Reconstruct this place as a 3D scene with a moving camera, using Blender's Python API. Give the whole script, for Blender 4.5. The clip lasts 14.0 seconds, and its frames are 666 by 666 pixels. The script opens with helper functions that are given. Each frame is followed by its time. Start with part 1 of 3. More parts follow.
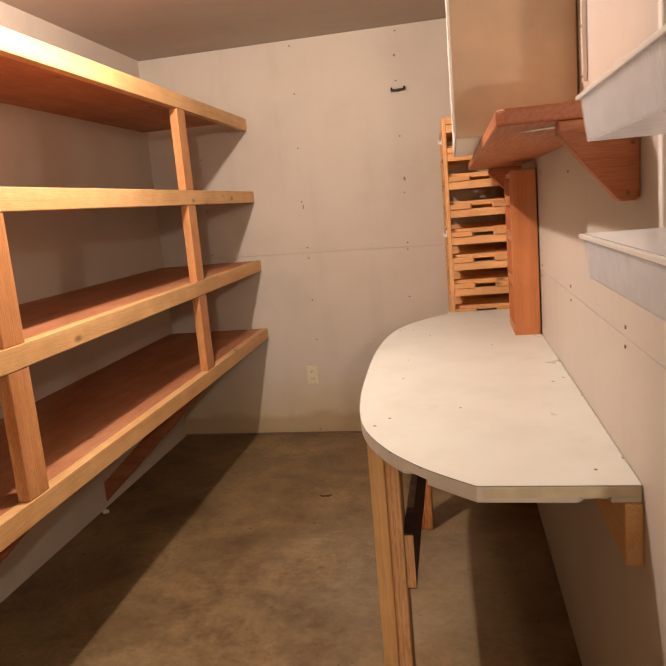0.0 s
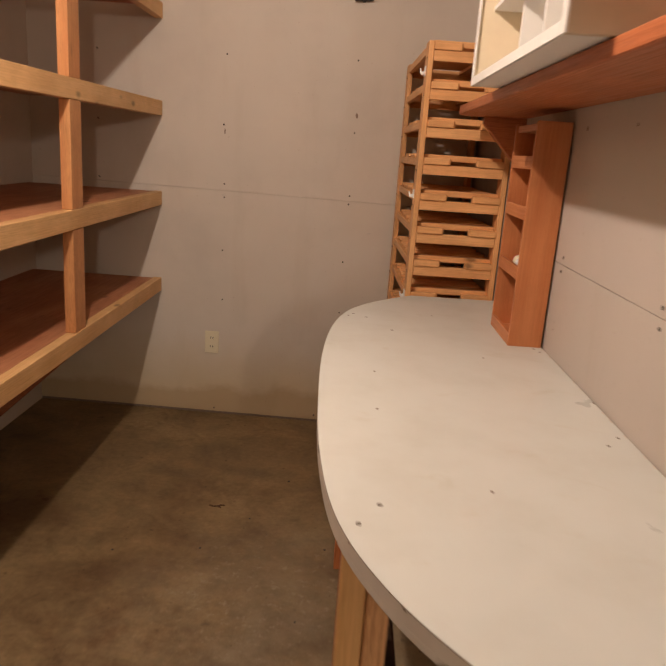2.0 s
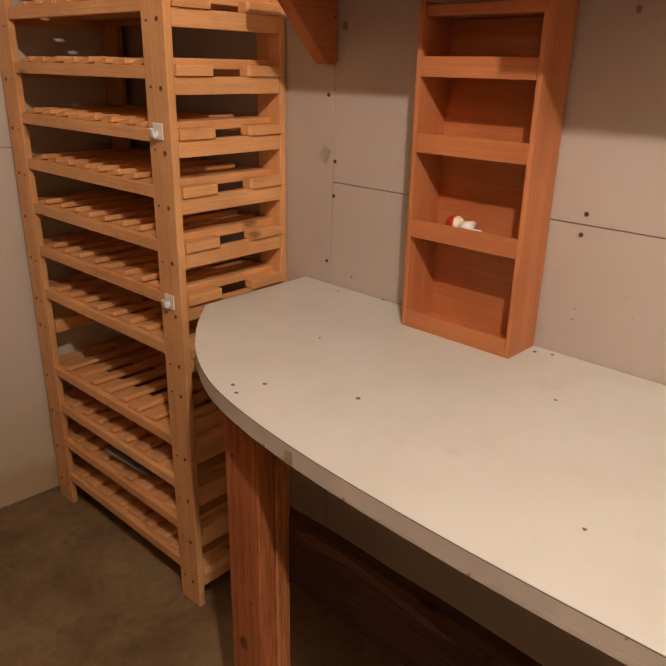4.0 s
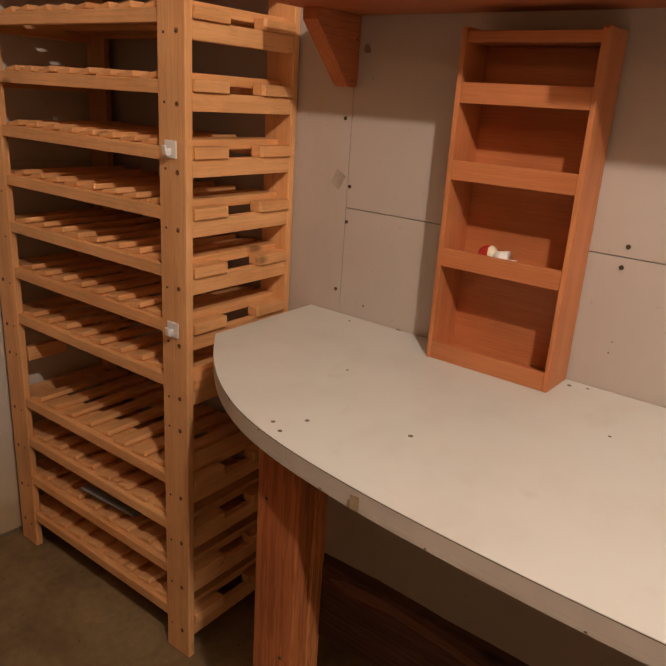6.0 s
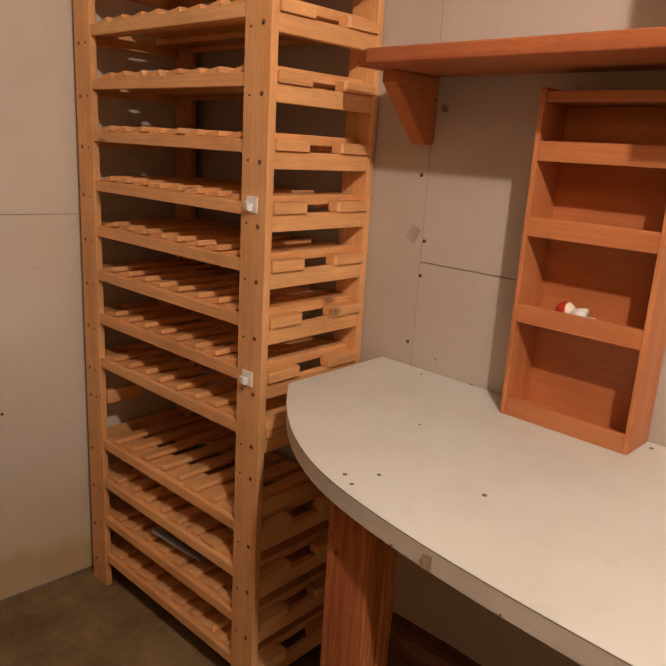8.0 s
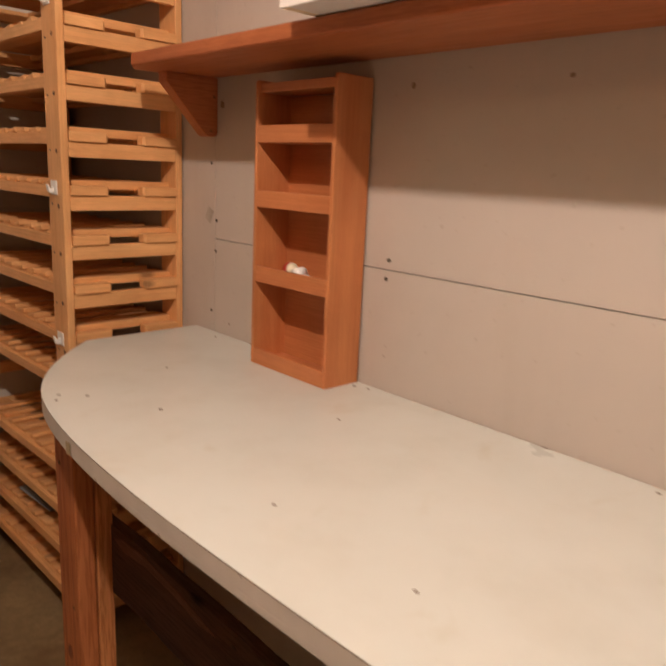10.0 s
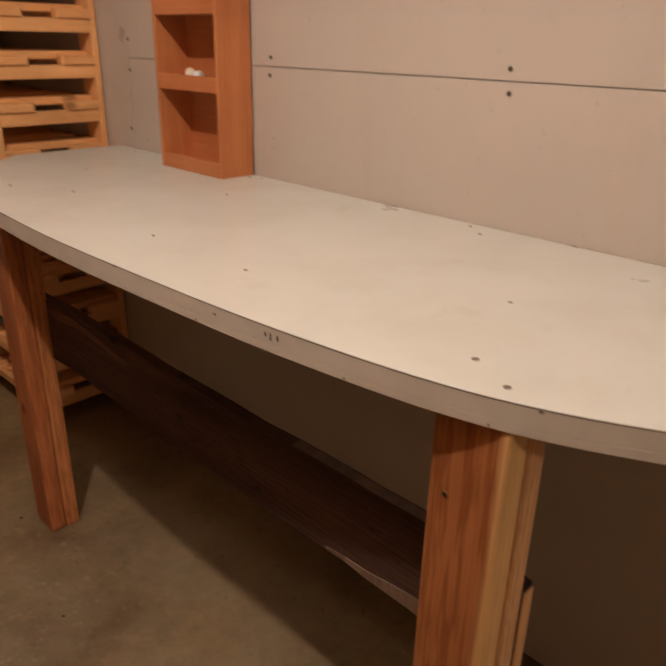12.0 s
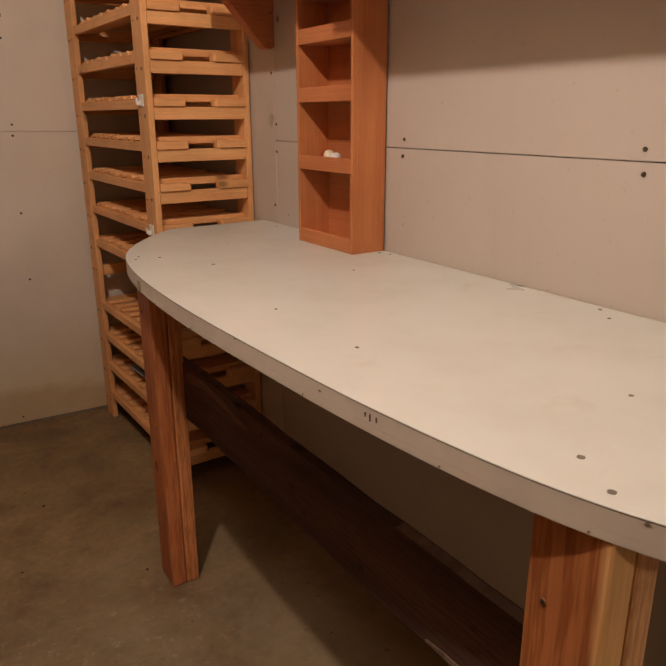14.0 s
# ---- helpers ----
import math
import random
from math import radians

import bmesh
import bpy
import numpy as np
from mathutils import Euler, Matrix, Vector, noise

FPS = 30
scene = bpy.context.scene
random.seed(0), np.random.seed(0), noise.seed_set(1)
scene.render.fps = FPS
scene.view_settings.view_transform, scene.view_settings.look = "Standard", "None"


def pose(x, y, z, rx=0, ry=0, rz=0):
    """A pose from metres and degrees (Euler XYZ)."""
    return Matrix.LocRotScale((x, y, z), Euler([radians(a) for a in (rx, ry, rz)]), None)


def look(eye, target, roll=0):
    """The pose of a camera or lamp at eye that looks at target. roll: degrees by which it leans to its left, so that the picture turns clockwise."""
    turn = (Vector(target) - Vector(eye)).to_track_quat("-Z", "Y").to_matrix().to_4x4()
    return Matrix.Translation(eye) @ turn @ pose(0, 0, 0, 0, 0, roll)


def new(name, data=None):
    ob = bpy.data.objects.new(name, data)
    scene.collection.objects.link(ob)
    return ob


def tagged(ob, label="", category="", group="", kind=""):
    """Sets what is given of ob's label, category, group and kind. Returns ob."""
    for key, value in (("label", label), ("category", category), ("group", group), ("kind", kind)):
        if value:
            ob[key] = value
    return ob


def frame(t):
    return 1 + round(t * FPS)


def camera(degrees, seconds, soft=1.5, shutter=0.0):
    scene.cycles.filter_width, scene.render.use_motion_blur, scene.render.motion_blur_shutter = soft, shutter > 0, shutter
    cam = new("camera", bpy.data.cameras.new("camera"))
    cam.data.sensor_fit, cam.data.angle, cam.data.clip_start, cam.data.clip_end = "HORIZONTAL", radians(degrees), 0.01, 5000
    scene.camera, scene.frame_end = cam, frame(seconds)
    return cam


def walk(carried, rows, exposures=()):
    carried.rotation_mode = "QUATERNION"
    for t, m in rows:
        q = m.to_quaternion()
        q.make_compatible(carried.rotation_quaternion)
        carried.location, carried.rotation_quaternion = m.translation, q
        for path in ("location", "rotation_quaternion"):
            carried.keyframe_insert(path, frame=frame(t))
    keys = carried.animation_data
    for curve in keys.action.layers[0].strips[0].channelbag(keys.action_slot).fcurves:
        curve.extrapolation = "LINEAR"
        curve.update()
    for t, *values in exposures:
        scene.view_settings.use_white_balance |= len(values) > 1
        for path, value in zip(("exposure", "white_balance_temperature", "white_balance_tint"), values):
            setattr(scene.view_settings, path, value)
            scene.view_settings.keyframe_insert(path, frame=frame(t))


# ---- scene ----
cam = camera(51.4, 14.0, shutter=0.4)
PATH = [
    (0, (0.03, 0.537, 1.4), (-0.327, 2.473, 1.044), -5.0),
    (0.5, (-0.030, 0.607, 1.402), (-0.389, 2.542, 1.049), -3.1),
    (1, (-0.080, 0.663, 1.385), (-0.306, 2.617, 1.021), 1.3),
    (1.5, (-0.087, 0.911, 1.379), (-0.227, 2.86, 0.951), 1.3),
    (2, (-0.222, 1.279, 1.362), (-0.249, 3.213, 0.855), 4.0),
    (2.5, (-0.396, 1.663, 1.375), (-0.185, 3.577, 0.835), 2.8),
    (3, (-0.586, 2.033, 1.364), (-0.054, 3.873, 0.789), 2.4),
    (3.5, (-0.755, 2.344, 1.356), (0.383, 3.83, 0.651), 0.3),
    (3.7, (-0.788, 2.466, 1.364), (0.477, 3.826, 0.622), 0.1),
    (5.8, (-0.894, 2.749, 1.346), (0.601, 3.901, 0.684), 3.3),
    (6, (-0.895, 2.751, 1.343), (0.605, 3.91, 0.704), 3.7),
    (6.5, (-0.901, 2.75, 1.346), (0.608, 3.913, 0.736), 3.6),
    (7, (-0.903, 2.753, 1.34), (0.606, 3.923, 0.743), 4.2),
    (7.2, (-0.914, 2.765, 1.353), (0.557, 3.981, 0.756), 3.9),
    (9.3, (-0.826, 2.607, 1.35), (0.52, 4.024, 0.926), 1.5),
    (9.5, (-0.768, 2.484, 1.348), (0.563, 3.913, 0.915), 0.3),
    (10, (-0.656, 2.17, 1.298), (0.676, 3.592, 0.845), 2.7),
    (10.5, (-0.7, 1.987, 1.254), (0.632, 3.326, 0.597), 0.7),
    (11, (-0.69, 1.885, 1.179), (0.701, 3.058, 0.35), 2.8),
    (11.5, (-0.7, 1.845, 1.156), (0.631, 3.013, 0.227), 3.7),
    (12, (-0.712, 1.835, 1.172), (0.598, 3.13, 0.394), 1.3),
    (12.5, (-0.712, 1.824, 1.177), (0.343, 3.388, 0.514), -1.1),
    (13, (-0.704, 1.811, 1.171), (0.312, 3.418, 0.548), -0.5),
    (13.5, (-0.701, 1.811, 1.173), (0.314, 3.421, 0.559), -0.4),
    (14, (-0.672, 1.81, 1.187), (0.359, 3.416, 0.588), -0.2),
]
walk(cam, [(t, look(eye, target, roll)) for t, eye, target, roll in PATH], [(0.0, 0.30), (0.5, 0.27), (1.0, 0.18), (1.5, -0.01), (2.0, -0.19), (2.5, -0.30), (3.0, -0.20), (3.5, -0.11), (6.0, -0.21), (6.5, -0.10), (7.2, -0.08), (9.5, 0.22), (10.0, -0.04), (10.5, -0.41), (11.0, -0.47), (11.5, -0.32), (12.0, -0.25), (13.0, -0.30), (14.0, -0.30)])

# ---- light: one bulb on the ceiling, an unseen second lamp to the south, the rest comes from bounces ----
import bmesh
import random
import math
rng = random.Random(7)

world = bpy.data.worlds.new("world")
scene.world = world
world.use_nodes = True
world.node_tree.nodes["Background"].inputs[0].default_value = (0.02, 0.015, 0.01, 1)
world.node_tree.nodes["Background"].inputs[1].default_value = 0.3

BULB = (-0.765, 2.44, 2.29)
lamp_data = bpy.data.lights.new("bulb_light", "POINT")
lamp_data.energy, lamp_data.color, lamp_data.shadow_soft_size = 71, (1.0, 0.82, 0.70), 0.024
lamp = new("bulb_light", lamp_data)
lamp.location = BULB
# unseen lamp, placed from the worktop's shadow on the back wall
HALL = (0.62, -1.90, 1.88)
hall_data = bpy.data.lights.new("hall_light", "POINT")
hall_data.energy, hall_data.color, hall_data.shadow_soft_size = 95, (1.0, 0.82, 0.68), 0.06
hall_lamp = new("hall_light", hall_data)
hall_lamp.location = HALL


# ---- materials ----
def mat_base(name, rough=0.6, spec=0.4):
    m = bpy.data.materials.new(name)
    m.use_nodes = True
    nt = m.node_tree
    b = nt.nodes["Principled BSDF"]
    b.inputs["Roughness"].default_value = rough
    b.inputs["Specular IOR Level"].default_value = spec
    return m, nt, b


def coords(nt, scale, offset=True):
    tc = nt.nodes.new("ShaderNodeTexCoord")
    mp = nt.nodes.new("ShaderNodeMapping")
    mp.inputs["Scale"].default_value = scale
    nt.links.new(tc.outputs["Object"], mp.inputs["Vector"])
    if offset:
        oi = nt.nodes.new("ShaderNodeObjectInfo")
        mul = nt.nodes.new("ShaderNodeMath")
        mul.operation = "MULTIPLY"
        mul.inputs[1].default_value = 37.0
        nt.links.new(oi.outputs["Random"], mul.inputs[0])
        nt.links.new(mul.outputs[0], mp.inputs["Location"])
    return mp.outputs["Vector"]


def noise(nt, vec, scale, detail=4.0, rough=0.55, distort=0.0):
    n = nt.nodes.new("ShaderNodeTexNoise")
    n.inputs["Scale"].default_value = scale
    n.inputs["Detail"].default_value = detail
    n.inputs["Roughness"].default_value = rough
    n.inputs["Distortion"].default_value = distort
    nt.links.new(vec, n.inputs["Vector"])
    return n.outputs["Fac"]


def ramp(nt, fac, stops):
    r = nt.nodes.new("ShaderNodeValToRGB")
    e = r.color_ramp.elements
    while len(e) < len(stops):
        e.new(0.5)
    for k, (p, c) in zip(e, stops):
        k.position, k.color = p, (*c, 1)
    nt.links.new(fac, r.inputs["Fac"])
    return r.outputs["Color"]


def mix(nt, a, b, fac, mode="MIX"):
    m = nt.nodes.new("ShaderNodeMix")
    m.data_type, m.blend_type = "RGBA", mode
    if isinstance(fac, float):
        m.inputs[0].default_value = fac
    else:
        nt.links.new(fac, m.inputs[0])
    for s, v in ((6, a), (7, b)):
        if isinstance(v, tuple):
            m.inputs[s].default_value = (*v, 1)
        else:
            nt.links.new(v, m.inputs[s])
    return m.outputs[2]


def bump(nt, b, height, strength, distance):
    n = nt.nodes.new("ShaderNodeBump")
    n.inputs["Strength"].default_value = strength
    n.inputs["Distance"].default_value = distance
    nt.links.new(height, n.inputs["Height"])
    nt.links.new(n.outputs["Normal"], b.inputs["Normal"])


def wood(name, light, dark, axis, rough=0.5, ring=1.0, knots=True, knot_col=None, rings=0.55, sap=None):
    """Sawn wood with its grain along an axis (0, 1 or 2): growth rings round a pith outside the board."""
    m, nt, b = mat_base(name, rough, 0.35)
    sc = [16.0 * ring, 16.0 * ring, 16.0 * ring]
    sc[axis] = 1.1
    big = noise(nt, coords(nt, sc), 1.0, 4.0, 0.55, 0.8)
    sf = [230.0, 230.0, 230.0]
    sf[axis] = 5.0
    fine = noise(nt, coords(nt, sf), 1.0, 3.0, 0.6)
    mid = tuple((p + q) / 2 for p, q in zip(light, dark))
    col = ramp(nt, big, [(0.28, dark), (0.5, mid), (0.70, light)])
    # rings, drawn out along the grain so that flat faces show arches
    tc = nt.nodes.new("ShaderNodeTexCoord")
    oi = nt.nodes.new("ShaderNodeObjectInfo")
    off = nt.nodes.new("ShaderNodeMath")
    off.operation = "MULTIPLY_ADD"
    off.inputs[1].default_value, off.inputs[2].default_value = 0.07, 0.016
    nt.links.new(oi.outputs["Random"], off.inputs[0])
    mp = nt.nodes.new("ShaderNodeMapping")
    sr = [1.0, 1.0, 1.0]
    sr[axis] = 0.075
    mp.inputs["Scale"].default_value = sr
    mp.inputs["Rotation"].default_value = (0.05, 0.04, 0.03)
    nt.links.new(off.outputs[0], mp.inputs["Location"])
    nt.links.new(tc.outputs["Object"], mp.inputs["Vector"])
    wv = nt.nodes.new("ShaderNodeTexWave")
    wv.wave_type, wv.rings_direction = "RINGS", "XYZ"[axis]
    wv.inputs["Scale"].default_value = 42.0 * ring
    wv.inputs["Distortion"].default_value = 7.0
    wv.inputs["Detail"].default_value = 2.5
    wv.inputs["Detail Scale"].default_value = 9.0
    nt.links.new(mp.outputs["Vector"], wv.inputs["Vector"])
    col = mix(nt, col, ramp(nt, wv.outputs["Fac"], [(0.05, (0.62, 0.50, 0.42)), (0.45, (0.93, 0.90, 0.88)), (0.9, (1.05, 1.05, 1.05))]), rings, "MULTIPLY")
    if sap:
        # pale sapwood along one edge of the board
        sep = nt.nodes.new("ShaderNodeSeparateXYZ")
        nt.links.new(tc.outputs["Object"], sep.inputs[0])
        ad = nt.nodes.new("ShaderNodeMath")
        ad.operation = "MULTIPLY_ADD"
        ad.inputs[1].default_value = 0.018
        nt.links.new(noise(nt, coords(nt, (8, 8, 2.2)), 1.0, 3.0), ad.inputs[0])
        nt.links.new(sep.outputs["Y"], ad.inputs[2])
        fac = ramp(nt, ad.outputs[0], [(0.017, (1, 1, 1)), (0.021, (0, 0, 0))])
        col = mix(nt, col, mix(nt, sap, ramp(nt, wv.outputs["Fac"], [(0.0, (0.86, 0.80, 0.72)), (0.6, (1, 1, 1))]), 0.5, "MULTIPLY"), fac)
    col = mix(nt, col, ramp(nt, fine, [(0.35, (0.74, 0.69, 0.64)), (0.6, (1.03, 1.03, 1.03))]), 0.33, "MULTIPLY")
    patch = noise(nt, coords(nt, (1, 1, 1)), 5.5, 3.0)
    col = mix(nt, col, ramp(nt, patch, [(0.35, (0.82, 0.78, 0.74)), (0.65, (1.06, 1.05, 1.03))]), 0.7, "MULTIPLY")
    if knots:
        kc = knot_col or tuple(0.42 * c for c in dark)
        sk = [9.0, 9.0, 9.0]
        sk[axis] = 4.2
        vo = nt.nodes.new("ShaderNodeTexVoronoi")
        vo.inputs["Scale"].default_value = 1.0
        nt.links.new(coords(nt, sk), vo.inputs["Vector"])
        kn = ramp(nt, vo.outputs["Distance"], [(0.05, (1, 1, 1)), (0.09, (0.45, 0.45, 0.45)), (0.13, (0, 0, 0))])
        col = mix(nt, col, kc, kn)
    nt.links.new(col, b.inputs["Base Color"])
    nt.links.new(ramp(nt, fine, [(0.3, (rough + 0.1,) * 3), (0.7, (rough - 0.06,) * 3)]), b.inputs["Roughness"])
    bump(nt, b, fine, 0.25, 0.0006)
    return m


def plain(name, col, rough, vary=0.08, scale=14.0, spec=0.4, relief=0.0, metal=0.0):
    m, nt, b = mat_base(name, rough, spec)
    b.inputs["Metallic"].default_value = metal
    n = noise(nt, coords(nt, (1, 1, 1)), scale, 5.0)
    lo = tuple(c * (1 - vary) for c in col)
    hi = tuple(min(1, c * (1 + vary)) for c in col)
    nt.links.new(ramp(nt, n, [(0.3, lo), (0.7, hi)]), b.inputs["Base Color"])
    if relief:
        bump(nt, b, noise(nt, coords(nt, (1, 1, 1)), 220.0, 3.0), relief, 0.001)
    return m


def drywall_mat(name, col, rough):
    m, nt, b = mat_base(name, rough, 0.3)
    v = coords(nt, (1, 1, 1), False)
    cloud = noise(nt, v, 1.7, 5.0, 0.6)
    col2 = ramp(nt, cloud, [(0.28, tuple(c * 0.90 for c in col)), (0.5, col), (0.75, tuple(min(1, c * 1.05) for c in col))])
    smear = noise(nt, coords(nt, (5, 5, 0.9), False), 1.2, 5.0, 0.6)
    col2 = mix(nt, col2, ramp(nt, smear, [(0.30, (0.86, 0.83, 0.78)), (0.45, (1, 1, 1))]), 0.28, "MULTIPLY")
    speck = noise(nt, v, 60.0, 2.0)
    col2 = mix(nt, col2, ramp(nt, speck, [(0.24, (0.75, 0.70, 0.64)), (0.32, (1, 1, 1))]), 0.5, "MULTIPLY")
    nt.links.new(col2, b.inputs["Base Color"])
    bump(nt, b, noise(nt, v, 330.0, 3.0), 0.12, 0.0008)
    return m


def stained_wall_mat(name, col):
    m = drywall_mat(name, col, 0.75)
    nt = m.node_tree
    b = nt.nodes["Principled BSDF"]
    old = b.inputs["Base Color"].links[0].from_socket
    tc = nt.nodes.new("ShaderNodeTexCoord")
    sep = nt.nodes.new("ShaderNodeSeparateXYZ")
    nt.links.new(tc.outputs["Object"], sep.inputs[0])
    wob = nt.nodes.new("ShaderNodeMath")
    wob.operation = "MULTIPLY_ADD"
    wob.inputs[1].default_value = -0.22
    nt.links.new(noise(nt, coords(nt, (1.6, 1, 2.2), False), 2.0, 5.0, 0.6), wob.inputs[0])
    nt.links.new(sep.outputs["Z"], wob.inputs[2])
    mask = ramp(nt, wob.outputs[0], [(0.0, (0.66, 0.52, 0.30)), (0.05, (0.88, 0.80, 0.60)), (0.34, (1, 1, 1))])
    nt.links.new(mix(nt, old, mask, 0.8, "MULTIPLY"), b.inputs["Base Color"])
    return m


def concrete_mat():
    m, nt, b = mat_base("concrete", 0.62, 0.4)
    v = coords(nt, (1, 1, 1), False)
    cloud = noise(nt, v, 2.6, 7.0, 0.62, 0.4)
    col = ramp(nt, cloud, [(0.33, (0.1325, 0.0834, 0.0386)), (0.46, (0.1961, 0.1329, 0.0638)), (0.58, (0.2544, 0.1785, 0.0874)), (0.74, (0.3233, 0.2357, 0.1243))])
    fine = noise(nt, v, 42.0, 6.0, 0.7)
    col = mix(nt, col, ramp(nt, fine, [(0.32, (0.70, 0.66, 0.60)), (0.62, (1.05, 1.04, 1.02))]), 0.65, "MULTIPLY")
    scuff = noise(nt, v, 11.0, 8.0, 0.75, 1.2)
    col = mix(nt, col, ramp(nt, scuff, [(0.60, (0, 0, 0)), (0.68, (0.10, 0.09, 0.07))]), 0.35, "ADD")
    wear = noise(nt, coords(nt, (1, 1, 1), False), 5.5, 9.0, 0.78, 0.8)
    col = mix(nt, col, ramp(nt, wear, [(0.36, (0.55, 0.50, 0.44)), (0.50, (1, 1, 1)), (0.68, (1.25, 1.23, 1.18))]), 0.5, "MULTIPLY")
    spots = noise(nt, v, 24.0, 2.0, 0.5)
    col = mix(nt, col, ramp(nt, spots, [(0.25, (0.45, 0.40, 0.36)), (0.30, (1, 1, 1))]), 0.7, "MULTIPLY")
    # pale flecks by the far leg, a greyer patch along the worktop lightened partly for the brightness of lit floor,
    # dark blotches before the back wall
    for x, y, r, tone, size, lo, hi, amount, mode in ((-0.42, 3.15, 0.50, (0.40, 0.34, 0.25), 30.0, 0.54, 0.66, 0.6, "MIX"),
                                                      (-0.20, 3.00, 0.80, (0.33, 0.275, 0.19), 3.5, 0.30, 0.62, 0.55, "MIX"),
                                                      (-0.62, 3.62, 0.55, (0.60, 0.48, 0.40), 4.0, 0.42, 0.60, 0.6, "MULTIPLY"),
                                                      (-0.72, 2.75, 0.75, (0.58, 0.45, 0.38), 9.0, 0.44, 0.62, 0.75, "MULTIPLY")):
        far = nt.nodes.new("ShaderNodeVectorMath")
        far.operation = "DISTANCE"
        far.inputs[1].default_value = (x, y, 0.0)
        nt.links.new(v, far.inputs[0])
        near = ramp(nt, far.outputs["Value"], [(r * 0.3, (1, 1, 1)), (r, (0, 0, 0))])
        rough = ramp(nt, noise(nt, v, size, 9.0, 0.74), [(lo, (0, 0, 0)), (hi, (amount,) * 3)])
        mask = mix(nt, near, rough, 1.0, "MULTIPLY")
        col = mix(nt, col, tone, mask, mode)
    pits = nt.nodes.new("ShaderNodeTexVoronoi")
    pits.inputs["Scale"].default_value = 17.0
    nt.links.new(v, pits.inputs["Vector"])
    col = mix(nt, col, ramp(nt, pits.outputs["Distance"], [(0.035, (0.42, 0.36, 0.30)), (0.075, (1, 1, 1))]), 0.75, "MULTIPLY")
    nt.links.new(col, b.inputs["Base Color"])
    nt.links.new(ramp(nt, cloud, [(0.3, (0.50, 0.50, 0.50)), (0.7, (0.72, 0.72, 0.72))]), b.inputs["Roughness"])
    bump(nt, b, fine, 0.25, 0.0015)
    return m


def melamine_mat():
    m, nt, b = mat_base("white_laminate", 0.32, 0.6)
    v = coords(nt, (1, 1, 1), False)
    cloud = noise(nt, v, 4.5, 6.0, 0.6)
    col = ramp(nt, cloud, [(0.30, (0.6012, 0.6129, 0.5586)), (0.5, (0.6493, 0.6716, 0.6252)), (0.7, (0.6686, 0.6953, 0.6539))])
    scuff = noise(nt, coords(nt, (3, 1, 1), False), 22.0, 6.0, 0.7, 1.0)
    col = mix(nt, col, ramp(nt, scuff, [(0.66, (1, 1, 1)), (0.74, (0.80, 0.76, 0.69))]), 0.22, "MULTIPLY")
    smear = noise(nt, coords(nt, (1, 1.8, 1), False), 6.5, 5.0, 0.6, 0.8)
    col = mix(nt, col, ramp(nt, smear, [(0.60, (1, 1, 1)), (0.74, (0.80, 0.74, 0.63))]), 0.4, "MULTIPLY")
    nt.links.new(col, b.inputs["Base Color"])
    nt.links.new(ramp(nt, cloud, [(0.3, (0.38, 0.38, 0.38)), (0.7, (0.27, 0.27, 0.27))]), b.inputs["Roughness"])
    bump(nt, b, noise(nt, v, 180.0, 2.0), 0.05, 0.0005)
    return m


def clear_plastic_mat():
    """Thin frosted plastic: part clear, part milky, with a soft gloss."""
    m, nt, b = mat_base("frosted_plastic", 0.25, 0.5)
    b.inputs["Base Color"].default_value = (0.86, 0.87, 0.90, 1)
    b.inputs["Transmission Weight"].default_value = 0.0
    clear = nt.nodes.new("ShaderNodeBsdfTransparent")
    milky = nt.nodes.new("ShaderNodeBsdfTranslucent")
    milky.inputs["Color"].default_value = (0.88, 0.89, 0.92, 1)
    body = nt.nodes.new("ShaderNodeMixShader")
    body.inputs[0].default_value = 0.5
    nt.links.new(b.outputs[0], body.inputs[1])
    nt.links.new(milky.outputs[0], body.inputs[2])
    both = nt.nodes.new("ShaderNodeMixShader")
    nt.links.new(ramp(nt, noise(nt, coords(nt, (1, 1, 1)), 30.0, 3.0), [(0.3, (0.46, 0.46, 0.46)), (0.7, (0.54, 0.54, 0.54))]), both.inputs[0])
    nt.links.new(clear.outputs[0], both.inputs[1])
    nt.links.new(body.outputs[0], both.inputs[2])
    nt.links.new(both.outputs[0], nt.nodes["Material Output"].inputs["Surface"])
    return m


WALL = drywall_mat("bare_drywall", (0.70, 0.640, 0.555), 0.75)
WALL_S = stained_wall_mat("water_stained_drywall", (0.70, 0.640, 0.555))
# for the unseen entrance walls, darkened so less lamp light bounces back
UNSEEN_DARK = drywall_mat("unseen_dark_wall", (0.27, 0.23, 0.185), 0.75)
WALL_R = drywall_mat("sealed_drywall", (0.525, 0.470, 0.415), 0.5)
CEIL = drywall_mat("ceiling_board", (0.54, 0.49, 0.43), 0.8)
CONC = concrete_mat()
WHITE = melamine_mat()
EDGE = plain("laminate_edge", (0.62, 0.575, 0.50), 0.45, 0.10, 9.0)
FIR_Y = wood("fir_along_y", (0.80, 0.53, 0.26), (0.70, 0.41, 0.17), 1, 0.5, rings=0.22)
FIR_Z = wood("fir_upright", (0.70, 0.37, 0.16), (0.57, 0.24, 0.09), 2, 0.5, rings=0.45)
# brace fir, with the shade under the lowest shelf put into its colour
FIR_X_SHADED = wood("fir_along_x_shaded", (0.38, 0.15, 0.065), (0.27, 0.085, 0.034), 0, 0.5, rings=0.4)
PLY = wood("shelf_plywood", (0.59, 0.28, 0.145), (0.44, 0.170, 0.082), 1, 0.55, 0.3, True, None, 0.3)
LEG_Z = wood("leg_fir", (0.55, 0.235, 0.085), (0.38, 0.130, 0.043), 2, 0.5, 0.28, True, None, 0.75, (0.78, 0.49, 0.22))
